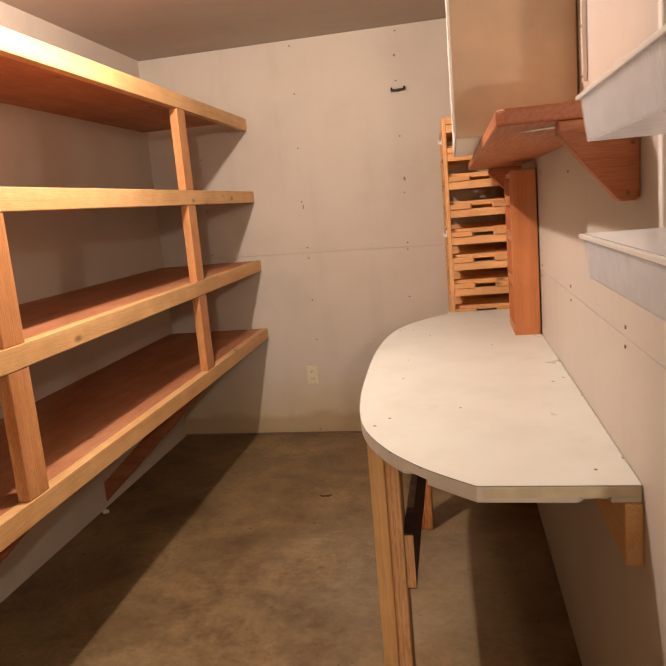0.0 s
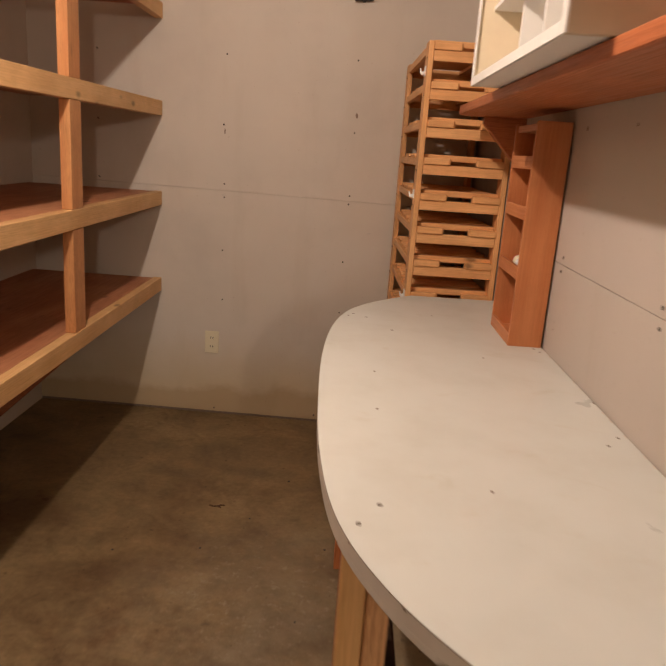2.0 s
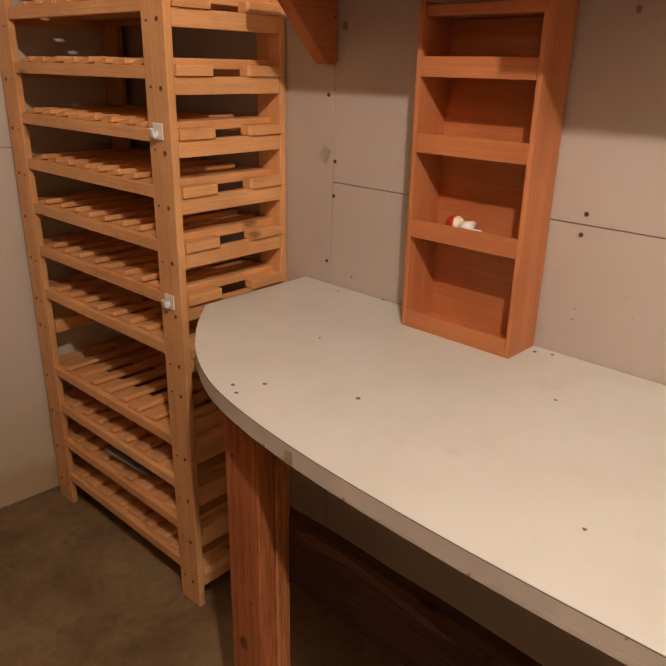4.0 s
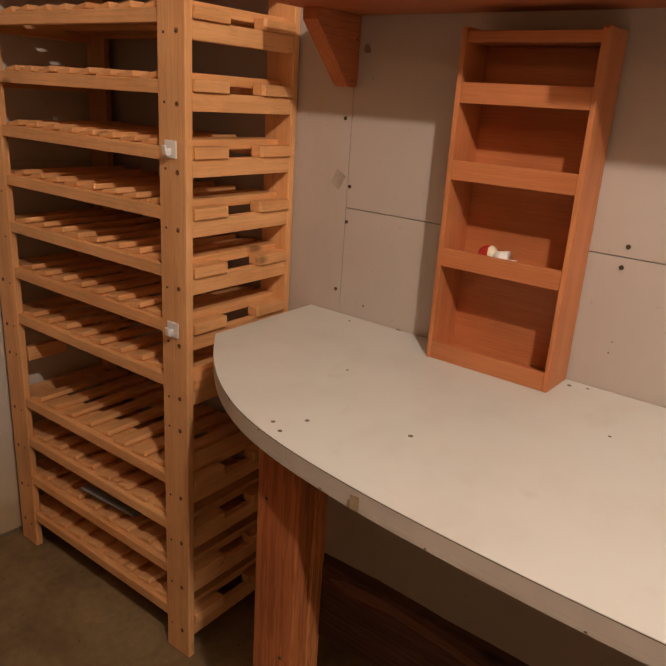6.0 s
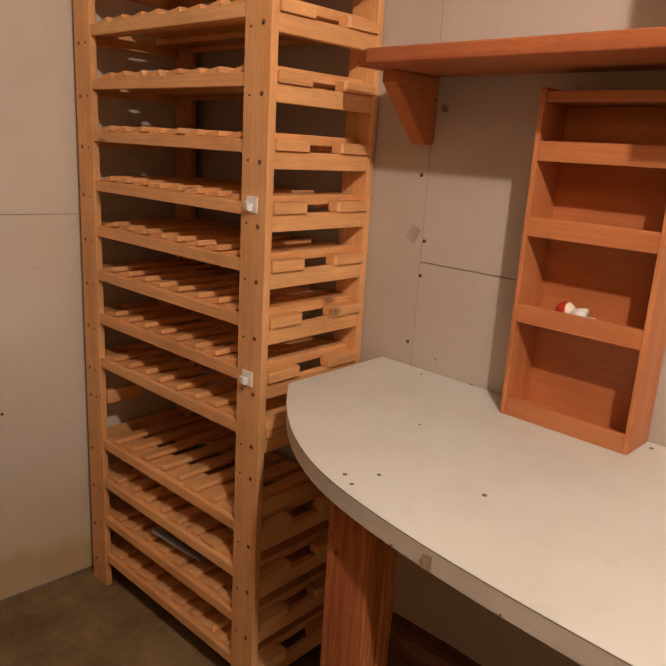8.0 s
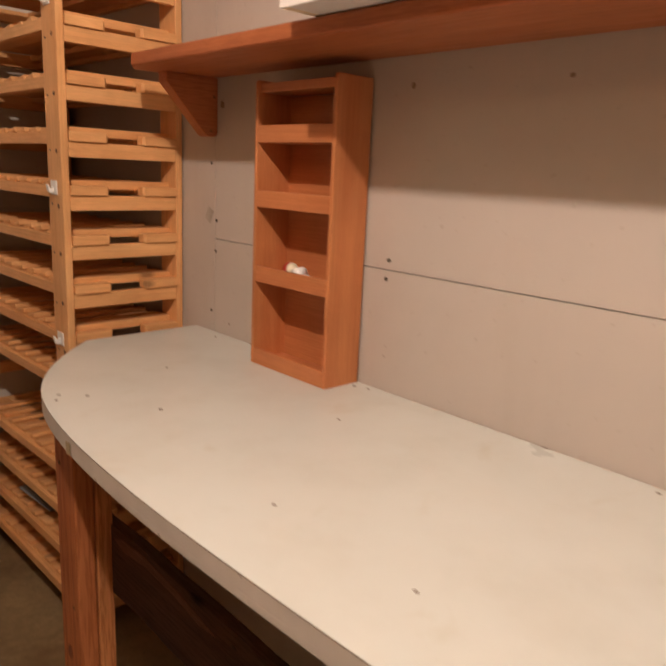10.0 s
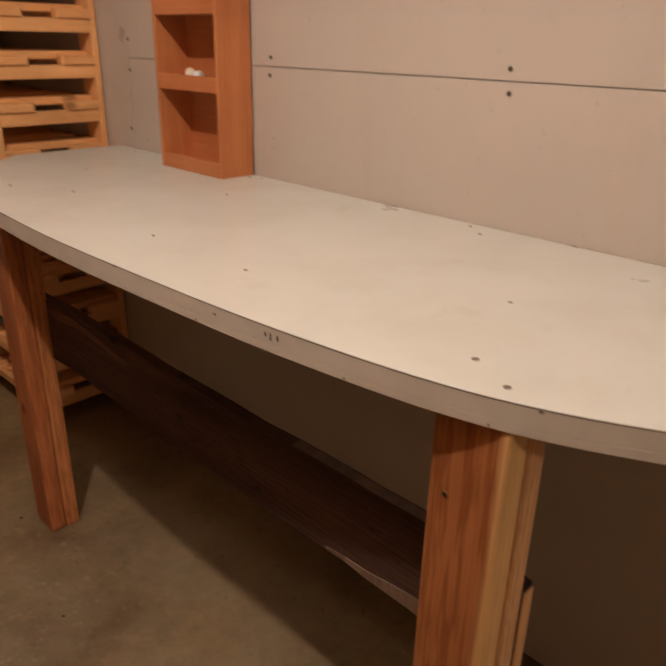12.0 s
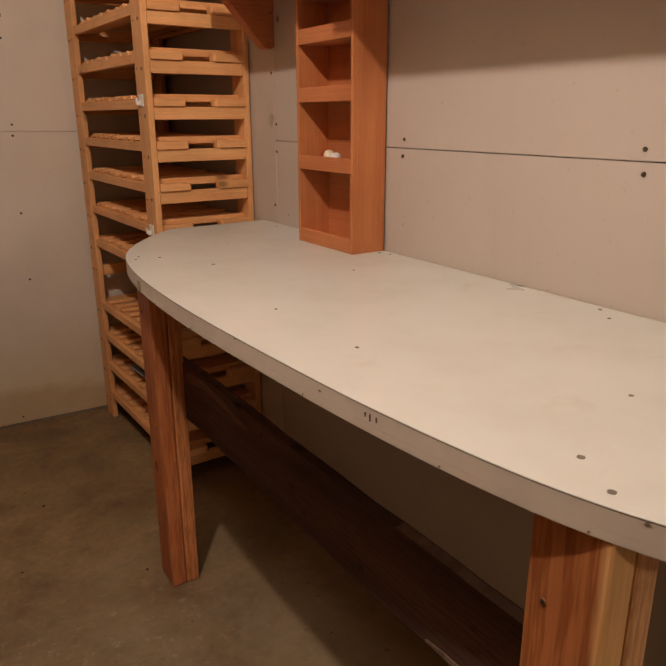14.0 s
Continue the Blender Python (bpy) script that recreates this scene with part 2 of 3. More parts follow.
LEG_O = wood("leg_orange_fir", (0.68, 0.31, 0.12), (0.50, 0.185, 0.065), 2, 0.5, 0.5, True, None, 0.7)
LEG_H = wood("leg_heartwood", (0.58, 0.225, 0.085), (0.42, 0.128, 0.044), 2, 0.5, 0.38, True, None, 0.6)
SAP_Z = wood("leg_sapwood", (0.78, 0.48, 0.25), (0.64, 0.34, 0.155), 2, 0.5, 0.8, False)
PINE_X = wood("pine_along_x", (0.88, 0.515, 0.235), (0.78, 0.40, 0.162), 0, 0.48, rings=0.2)
PINE_Y = wood("pine_along_y", (0.88, 0.515, 0.235), (0.78, 0.40, 0.162), 1, 0.48, rings=0.2)
PINE_Z = wood("pine_upright", (0.88, 0.515, 0.235), (0.78, 0.40, 0.162), 2, 0.48, rings=0.18)
RED_Y = wood("redwood_along_y", (0.51, 0.175, 0.068), (0.42, 0.125, 0.045), 1, 0.45, 0.8, False, rings=0.3)
RED_X = wood("redwood_along_x", (0.55, 0.205, 0.083), (0.45, 0.145, 0.055), 0, 0.45, 0.8, False, rings=0.35)
OAK_Z = wood("oak_upright", (0.60, 0.245, 0.098), (0.51, 0.172, 0.064), 2, 0.42, 1.2, False, rings=0.15)
OAK_Y = wood("oak_along_y", (0.60, 0.245, 0.098), (0.51, 0.172, 0.064), 1, 0.42, 1.2, False, rings=0.15)
OLD_Y = wood("old_rough_plank", (0.115, 0.060, 0.040), (0.038, 0.019, 0.014), 1, 0.85, 0.7, rings=0.6)
GREYWOOD = wood("grey_sawn_wood", (0.30, 0.22, 0.16), (0.17, 0.115, 0.08), 2, 0.8, 3.0, False, rings=0.6)
BARE_Y = wood("bare_split_wood", (0.21, 0.105, 0.065), (0.09, 0.042, 0.026), 1, 0.8, 1.2, False, rings=0.5)
DUST = plain("grey_dust", (0.125, 0.088, 0.066), 0.9, 0.35, 40.0)
KNOT = plain("dark_knot", (0.042, 0.021, 0.014), 0.8, 0.3, 60.0)
KNOT_R = plain("red_knot", (0.24, 0.065, 0.022), 0.5, 0.35, 45.0)
PUTTY = plain("grey_putty", (0.17, 0.145, 0.115), 0.7, 0.3, 300.0)
SMUDGE = plain("dark_smudge", (0.27, 0.20, 0.145), 0.8, 0.2, 70.0)
PATCH = plain("grey_tape", (0.40, 0.345, 0.285), 0.6, 0.2, 50.0)
YELLOWED = plain("yellowed_edge", (0.60, 0.54, 0.38), 0.5, 0.16, 16.0)
BOARD = plain("particle_board", (0.60, 0.47, 0.33), 0.6, 0.14, 5.0)
PALE_B = plain("pale_board", (0.78, 0.66, 0.47), 0.55, 0.08, 7.0)
CAB_W = plain("white_cabinet", (0.80, 0.78, 0.74), 0.45, 0.03, 6.0)
STEEL = plain("screw_steel", (0.10, 0.08, 0.06), 0.5, 0.2, 90.0, 0.5, 0.0, 0.6)
BRASS = plain("dulled_brass", (0.27, 0.125, 0.05), 0.45, 0.2, 90.0, 0.5, 0.0, 0.5)
CHIP = plain("chipped_board", (0.20, 0.15, 0.11), 0.8, 0.2, 90.0)
PAPER = plain("grey_paper", (0.26, 0.27, 0.27), 0.6, 0.12, 30.0)
BLACK = plain("black_metal", (0.02, 0.018, 0.016), 0.45, 0.2, 40.0, 0.5)
PLASTIC = plain("white_plastic", (0.82, 0.81, 0.78), 0.35, 0.02, 10.0)
IVORY = plain("ivory_plastic", (0.82, 0.76, 0.56), 0.4, 0.03, 10.0)
CLEAR = clear_plastic_mat()
TAPE = plain("old_tape", (0.38, 0.30, 0.175), 0.4, 0.15, 60.0)
REDP = plain("red_paint", (0.45, 0.03, 0.02), 0.35, 0.05, 20.0)


# ---- mesh helpers ----
def part(name, bm, material, parent=None, label=""):
    me = bpy.data.meshes.new(name)
    bm.normal_update()
    bm.to_mesh(me)
    bm.free()
    for mm in (material if isinstance(material, (list, tuple)) else [material]):
        me.materials.append(mm)
    ob = new(name, me)
    if parent is not None:
        ob.parent = parent
    if label:
        tagged(ob, label)
    return ob


def thing(name, label, category, group="", at=(0, 0, 0)):
    ob = new(name)
    ob.empty_display_size = 0.05
    ob.location = at
    return tagged(ob, label, category, group)


def box(bm, x0, x1, y0, y1, z0, z1, bev=0.0015, seg=2):
    r = bmesh.ops.create_cube(bm, size=1.0)
    vs = r["verts"]
    for v in vs:
        v.co.x = x0 if v.co.x < 0 else x1
        v.co.y = y0 if v.co.y < 0 else y1
        v.co.z = z0 if v.co.z < 0 else z1
    if bev > 0:
        es = list({e for v in vs for e in v.link_edges})
        bmesh.ops.bevel(bm, geom=es, offset=bev, segments=seg, affect="EDGES", profile=0.6)
    return bm


def boxed(*a, **k):
    return box(bmesh.new(), *a, **k)


def prism(bm, outline, lo, hi, axis=2, bev=0.0, seg=2):
    """An outline of (u, v) pairs drawn out along an axis from lo to hi."""
    def put(u, v, w):
        return ((w, u, v), (u, w, v), (u, v, w))[axis]
    a = [bm.verts.new(put(u, v, lo)) for u, v in outline]
    c = [bm.verts.new(put(u, v, hi)) for u, v in outline]
    n = len(outline)
    faces = [bm.faces.new(a), bm.faces.new(list(reversed(c)))]
    for k in range(n):
        faces.append(bm.faces.new((a[k], c[k], c[(k + 1) % n], a[(k + 1) % n])))
    bmesh.ops.recalc_face_normals(bm, faces=faces)
    if bev > 0:
        es = [e for f in faces[:2] for e in f.edges]
        bmesh.ops.bevel(bm, geom=es, offset=bev, segments=seg, affect="EDGES", profile=0.6)
    return bm


def rod(bm, p, q, r, n=10):
    p, q = Vector(p), Vector(q)
    d = q - p
    m = Matrix.Translation((p + q) / 2) @ d.to_track_quat("Z", "Y").to_matrix().to_4x4()
    bmesh.ops.create_cone(bm, cap_ends=True, segments=n, radius1=r, radius2=r, depth=d.length, matrix=m)
    return bm


# ---- structure ----
XR, XL = 0.335, -1.78
YB = 4.615
YF = 1.04
ZC = 2.365
JOINT = 1.117


def structure(ob, label, category):
    return tagged(ob, label, category, "", "structure")


fl = part("floor", boxed(XL - 0.15, 1.35, -2.75, YB + 0.25, -0.12, 0.0, bev=0), CONC)
structure(fl, "stained brown-grey concrete floor with scuffs and pits", "floor")
ce = part("ceiling", boxed(XL - 0.15, 1.35, -2.75, YB + 0.25, ZC, ZC + 0.1, bev=0), CEIL)
structure(ce, "plain drywall ceiling lit by a bulb", "ceiling")

# back wall: slightly out of square with the side walls
SKEW = 0.031
back = thing("wall_north", "bare drywall back wall with a seam and screw heads", "wall", "", (XR, YB, 0))
back.rotation_euler = (0, 0, -SKEW)
structure(back, "bare drywall back wall with a seam and screw heads", "wall")
part("core", boxed(-2.35, 0.2, 0.0125, 0.12, 0, ZC, bev=0), WALL, back)
def back_joint(lx):
    return 1.129 - 0.0125 * lx


for lo_hi in (0, 1):
    zs = ((0.013, 0.013), (back_joint(-2.2) - 0.0006, back_joint(-0.001) - 0.0006)) if lo_hi == 0 else ((back_joint(-2.2) + 0.0006, back_joint(-0.001) + 0.0006), (ZC - 0.003, ZC - 0.003))
    bm = bmesh.new()
    prism(bm, [(-2.2, zs[0][0]), (-0.001, zs[0][1]), (-0.001, zs[1][1]), (-2.2, zs[1][0])], 0, 0.012, 1, 0.0009)
    part("sheet", bm, WALL if lo_hi else WALL_S, back)
# ragged dark strip that puts the shade of the floor gap into colour
bm = bmesh.new()
foot = [(-2.2 + 2.19 * k / 60, 0.012 + rng.uniform(-0.004, 0.003)) for k in range(61)]
prism(bm, [(-0.01, 0.0), (-2.2, 0.0)] + foot, 0.004, 0.0118, 1)
part("gap_dirt", bm, CHIP, back, "dark ragged strip standing in for shade in the floor gap")

right = structure(thing("wall_east", "drywall side wall with seams and screw heads", "wall"), "drywall side wall with seams and screw heads", "wall")
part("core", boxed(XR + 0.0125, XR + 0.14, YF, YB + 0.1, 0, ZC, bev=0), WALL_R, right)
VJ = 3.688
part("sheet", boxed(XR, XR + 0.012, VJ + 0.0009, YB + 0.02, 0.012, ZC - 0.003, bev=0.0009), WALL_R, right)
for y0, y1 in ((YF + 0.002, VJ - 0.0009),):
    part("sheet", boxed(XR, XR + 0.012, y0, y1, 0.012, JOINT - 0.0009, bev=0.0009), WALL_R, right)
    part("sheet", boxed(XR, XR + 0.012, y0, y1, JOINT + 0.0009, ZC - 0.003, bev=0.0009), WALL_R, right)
left = part("wall_west", boxed(XL - 0.12, XL, -2.65, YB + 0.15, 0, ZC, bev=0), WALL)
structure(left, "bare drywall wall behind the storage shelves", "wall")

# unseen walls round the wider space behind the walk's start, dark to cut bounce
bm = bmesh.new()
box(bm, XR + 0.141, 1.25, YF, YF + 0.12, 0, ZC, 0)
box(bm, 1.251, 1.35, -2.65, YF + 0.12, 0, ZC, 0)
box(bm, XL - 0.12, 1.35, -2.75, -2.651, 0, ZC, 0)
structure(part("wall_south_unseen", bm, UNSEEN_DARK), "unseen dark walls added around the entrance space", "wall")

# bulb holder on the ceiling
lampob = thing("ceiling_lamp", "porcelain bulb holder with a lit bulb on the ceiling", "lamp", "", (BULB[0], BULB[1], ZC))
bm = bmesh.new()
bmesh.ops.create_cone(bm, cap_ends=True, segments=24, radius1=0.04, radius2=0.055, depth=0.03, matrix=pose(0, 0, -0.015))
part("holder", bm, PLASTIC, lampob)
# cord and holder are added for the unseen south lamp
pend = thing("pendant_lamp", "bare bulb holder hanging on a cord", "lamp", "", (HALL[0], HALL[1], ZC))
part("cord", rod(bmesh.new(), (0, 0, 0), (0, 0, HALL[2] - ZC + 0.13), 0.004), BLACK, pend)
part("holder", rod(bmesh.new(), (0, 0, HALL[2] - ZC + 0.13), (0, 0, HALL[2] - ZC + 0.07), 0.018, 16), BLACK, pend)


# ---- screw heads in the walls ----
def screw_mesh():
    bm = bmesh.new()
    bmesh.ops.create_cone(bm, cap_ends=True, segments=12, radius1=0.0042, radius2=0.0042, depth=0.0024)
    bmesh.ops.create_cone(bm, cap_ends=True, segments=4, radius1=0.0016, radius2=0.0016, depth=0.003)
    me = bpy.data.meshes.new("screw")
    bm.to_mesh(me)
    bm.free()
    me.materials.append(STEEL)
    return me


SCREW = screw_mesh()


def screw(parent, m):
    ob = new("screw", SCREW)
    ob.parent = parent
    ob.matrix_basis = m
    return ob


# columns of screws along the studs, 0.61 m apart
for x, z in ((-0.862, 0.03), (-0.34, 0.036), (-0.834, 0.609), (-0.840, 0.856), (-0.837, 1.112), (-0.839, 1.176), (-0.849, 1.448), (-0.842, 1.759), (-0.835, 2.064), (-0.84, 2.33),
             (-0.246, 0.59), (-0.246, 0.843), (-0.238, 1.122), (-0.236, 1.161), (-0.234, 1.450), (-0.240, 1.767), (-0.243, 2.069), (-0.230, 2.334), (-1.45, 1.44), (-1.45, 1.17), (-1.45, 1.75)):
    screw(back, pose(x - XR, -0.0003, z, 90))
# rubbed spots on the side wall
for y, z, r in ((3.046, 1.456, 0.006), (2.734, 1.455, 0.005), (3.074, 0.965, 0.0018), (3.077, 0.944, 0.0022), (3.66, 1.446, 0.012), (3.62, 0.905, 0.004)):
    bm = bmesh.new()
    prism(bm, [(r * rng.uniform(0.6, 1.1) * math.cos(k * 0.785), r * rng.uniform(0.6, 1.2) * math.sin(k * 0.785)) for k in range(8)], -0.0003, 0.0004, 0)
    spot = part("smudge", bm, SMUDGE, right)
    spot.location = (XR - 0.0002, y, z)
# torn paper and filler round some screws
for x, z, w, h in ((-0.838, 1.124, 0.015, 0.010), (-0.843, 1.420, 0.004, 0.016), (-0.229, 1.528, 0.008, 0.014), (-0.243, 2.205, 0.007, 0.010), (-0.13, 0.99, 0.012, 0.003)):
    bm = bmesh.new()
    prism(bm, [(w * rng.uniform(0.6, 1.0) * math.cos(k * 0.785), h * rng.uniform(0.6, 1.0) * math.sin(k * 0.785)) for k in range(8)], -0.0008, 0.0006, 1)
    mark = part("torn_paper", bm, SMUDGE if w < 0.010 else EDGE, back)
    mark.location = (x - XR, 0, z)
for y, zs in ((3.704, (0.66, 0.928, 1.306, 1.50)), (3.684, (1.086, 1.164)),
              (3.08, (1.099, 1.136)), (2.477, (0.70, 1.098, 1.136, 1.44)), (1.87, (1.098, 1.136, 1.43))):
    for z in zs:
        screw(right, pose(XR - 0.0003, y + rng.uniform(-0.004, 0.004), z, 0, 90, 0))


# ---- storage shelves along the west wall ----
SX = -1.14
S_Y0, S_Y1 = 0.32, 4.655


def storage_shelves():
    t = thing("storage_shelf", "four-tier built-in fir and plywood storage shelves, empty", "shelf", "", (SX, 2.5, 0))

    def L(x, y):
        return x - SX, y - 2.5

    tiers = (0.633, 1.055, 1.470, 1.892)
    sag = {0.633: 0.0068, 1.055: 0.0050, 1.470: 0.0026, 1.892: 0.0}

    def sunk(bm, z, far=S_Y1 - 2.5):
        for v in bm.verts:
            v.co.z += sag[z] * (v.co.y - far)
        return bm

    for k, z in enumerate(tiers):
        x1, y0 = L(SX, S_Y0)
        y1 = L(SX, S_Y1)[1]
        part("fascia", sunk(boxed(x1 - 0.038, x1, y0, y1, z, z + 0.066, bev=0.003), z), FIR_Y, t)
        part("shelf_board", sunk(boxed(L(XL, 0)[0] + 0.001, x1 - 0.0385, y0, y1 - 0.02, z + 0.050, z + 0.0655, bev=0.001), z), PLY, t)
    bm = bmesh.new()
    prism(bm, [(-0.37, 1.487), (-0.345, 1.481), (-0.318, 1.488), (-0.312, 1.500), (-0.335, 1.506), (-0.352, 1.497), (-0.368, 1.503)], -0.0004, 0.0008, 0)
    part("paint_scrape", bm, CAB_W, t, "white paint smear")
    for yc in (2.185, 3.615):
        for a, b in zip(tiers, tiers[1:]):
            yy = yc - 2.5
            part("post", boxed(-0.0385, -0.0015, yy - 0.0465, yy + 0.0465, a + 0.0665 + sag[a] * (yy - S_Y1 + 2.5), b - 0.001 + sag[b] * (yy - S_Y1 + 2.5), bev=0.003), FIR_Z, t)
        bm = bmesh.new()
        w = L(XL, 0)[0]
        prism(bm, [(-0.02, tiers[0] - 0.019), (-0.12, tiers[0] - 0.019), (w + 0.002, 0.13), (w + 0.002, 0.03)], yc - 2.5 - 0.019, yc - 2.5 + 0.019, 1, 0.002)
        # colour already carries the shade below the shelf
        part("brace", bm, FIR_X_SHADED, t)
    return t


storage_shelves()


# ---- worktop with the rounded free edge ----
TOP = 0.874
THICK = 0.033


def smooth(points, n=8):
    """A Catmull-Rom curve through the points."""
    out = []
    p = [points[0], *points, points[-1]]
    for k in range(1, len(p) - 2):
        a, b, c, d = (Vector(q) for q in p[k - 1:k + 3])
        for j in range(n):
            s = j / n
            out.append(tuple(0.5 * ((2 * b) + (c - a) * s + (2 * a - 5 * b + 4 * c - d) * s * s + (3 * b - a - 3 * c + d) * s ** 3)))
    out.append(tuple(points[-1]))
    return out


EDGE_LINE = [(0.047, 1.762), (-0.060, 1.862), (-0.150, 1.990), (-0.214, 2.150), (-0.248, 2.380), (-0.264, 2.680), (-0.268, 2.950),
             (-0.255, 3.200), (-0.221, 3.400), (-0.162, 3.540), (-0.077, 3.660), (0.018, 3.760)]


def worktop():
    t = thing("worktop", "white laminate worktop with a curved edge and screw holes", "worktop", "", (0, 2.76, TOP))
    curve = smooth([(x, y - 2.76) for x, y in EDGE_LINE])
    outline = [(XR - 0.002, 1.756 - 2.76), *curve, (XR - 0.002, 3.772 - 2.76)]
    bm = bmesh.new()
    prism(bm, outline, -THICK + 0.0105, -0.0026, 2)
    # the lower ply is broken out in two places of the edge
    near = [(XR - 0.002, 1.756 - 2.76), (0.282, -1.0039), (0.279, -0.990), (0.262, -0.985), (0.238, -0.988), (0.226, -1.0036)]
    ply = []
    for k, (x, y) in enumerate(curve):
        ply.append((x, y))
        (xb, yb) = curve[min(k + 1, len(curve) - 1)]
        if x > -0.092 and xb < -0.063 and k < 20:
            ply[-1] = (x + 0.012, y + 0.014)
    prism(bm, near + ply + outline[-1:], -THICK, -THICK + 0.0104, 2, 0.0008)
    part("core", bm, EDGE, t, "greyish laminate edge band")
    part("end_band", boxed(0.060, XR - 0.003, 1.7548 - 2.76, 1.7560 - 2.76, -THICK + 0.0110, -0.0030, bev=0.0004, seg=1), YELLOWED, t, "yellowed end band")
    bm = bmesh.new()
    prism(bm, outline, -0.0024, -0.0016, 2)
    part("seam", bm, CHIP, t, "dark glue line under the laminate")
    bm = bmesh.new()
    prism(bm, outline, -0.0014, 0.0, 2, 0.0004, 1)
    part("laminate", bm, WHITE, t)
    holes = ((-0.150, 2.184, 0.0042), (-0.181, 2.127, 0.0042), (0.025, 2.252, 0.003), (-0.142, 2.573, 0.003), (-0.141, 2.816, 0.0028),
             (0.145, 3.0, 0.0028), (0.313, 2.512, 0.0034), (-0.080, 3.222, 0.0042), (-0.152, 3.364, 0.0036), (-0.207, 3.370, 0.0036), (-0.192, 3.398, 0.0036),
             (0.305, 3.125, 0.004), (0.315, 3.095, 0.003), (0.28, 2.47, 0.0035), (0.06, 3.45, 0.0025), (0.30, 3.63, 0.003), (0.27, 1.83, 0.003))
    for x, y, r in holes:
        bm = bmesh.new()
        bmesh.ops.create_cone(bm, cap_ends=True, segments=14, radius1=r, radius2=r, depth=0.0006, matrix=pose(x, y - 2.76, 0.0003))
        part("screw_hole", bm, CHIP if r < 0.0031 else PUTTY, t)
    bm = boxed(-0.0006, 0.0006, -0.0065, 0.0065, -0.010, 0.011, bev=0)
    tape = part("tape", bm, TAPE, t, "brown tape scrap")
    tape.matrix_basis = pose(-0.2595, 3.19 - 2.76, -0.019, 0, 0, 5)
    return t


wt = worktop()

cleat = thing("wall_cleat", "fir stud fixed to the wall under the worktop", "cleat", "", (0.316, 2.7, 0.79))
part("stud", boxed(-0.013, 0.0185, 1.748 - 2.7, 3.74 - 2.7, TOP - THICK - 0.119 - 0.79, TOP - THICK - 0.0005 - 0.79, bev=0.004), FIR_Y, cleat)


# ---- worktop legs, two studs side by side each ----
def table_leg(x, y, sliver=False):
    t = new("leg")
    t.parent = wt
    t.location = (x, y - 2.76, -TOP)
    h = TOP - THICK - 0.0004
    part("stud", boxed(0, 0.0375, 0, 0.089, 0, h, bev=0.006, seg=3), LEG_Z if sliver else LEG_H, t)
    s = part("stud", boxed(0, 0.034, 0, 0.087, 0, h, bev=0.006, seg=3), SAP_Z if sliver else LEG_O, t)
    s.location = (0.0385, -0.002, 0)
    for z, yy in ((0.16, 0.070), (0.45, 0.024), (0.74, 0.066)):
        bm = bmesh.new()
        bmesh.ops.create_cone(bm, cap_ends=True, segments=14, radius1=0.0045, radius2=0.0038, depth=0.0014, matrix=pose(-0.0004, yy, z, 0, -90, 0))
        sc = part("screw", bm, BRASS, t)
        part("slot", boxed(-0.0018, -0.0013, yy - 0.0018, yy + 0.0018, z - 0.0018, z + 0.0018, bev=0), BLACK, sc)
    bm = bmesh.new()
    kz, ky = (0.335, 0.052) if not sliver else (0.22, 0.060)
    prism(bm, [(ky + 0.012 * math.cos(k * 0.5236) * rng.uniform(0.8, 1.1), kz + 0.017 * math.sin(k * 0.5236) * rng.uniform(0.8, 1.1)) for k in range(12)], -0.0006, 0.0004, 0)
    part("knot", bm, KNOT_R, t)
    return t


table_leg(-0.201, 2.105, True)
table_leg(-0.195, 3.336)

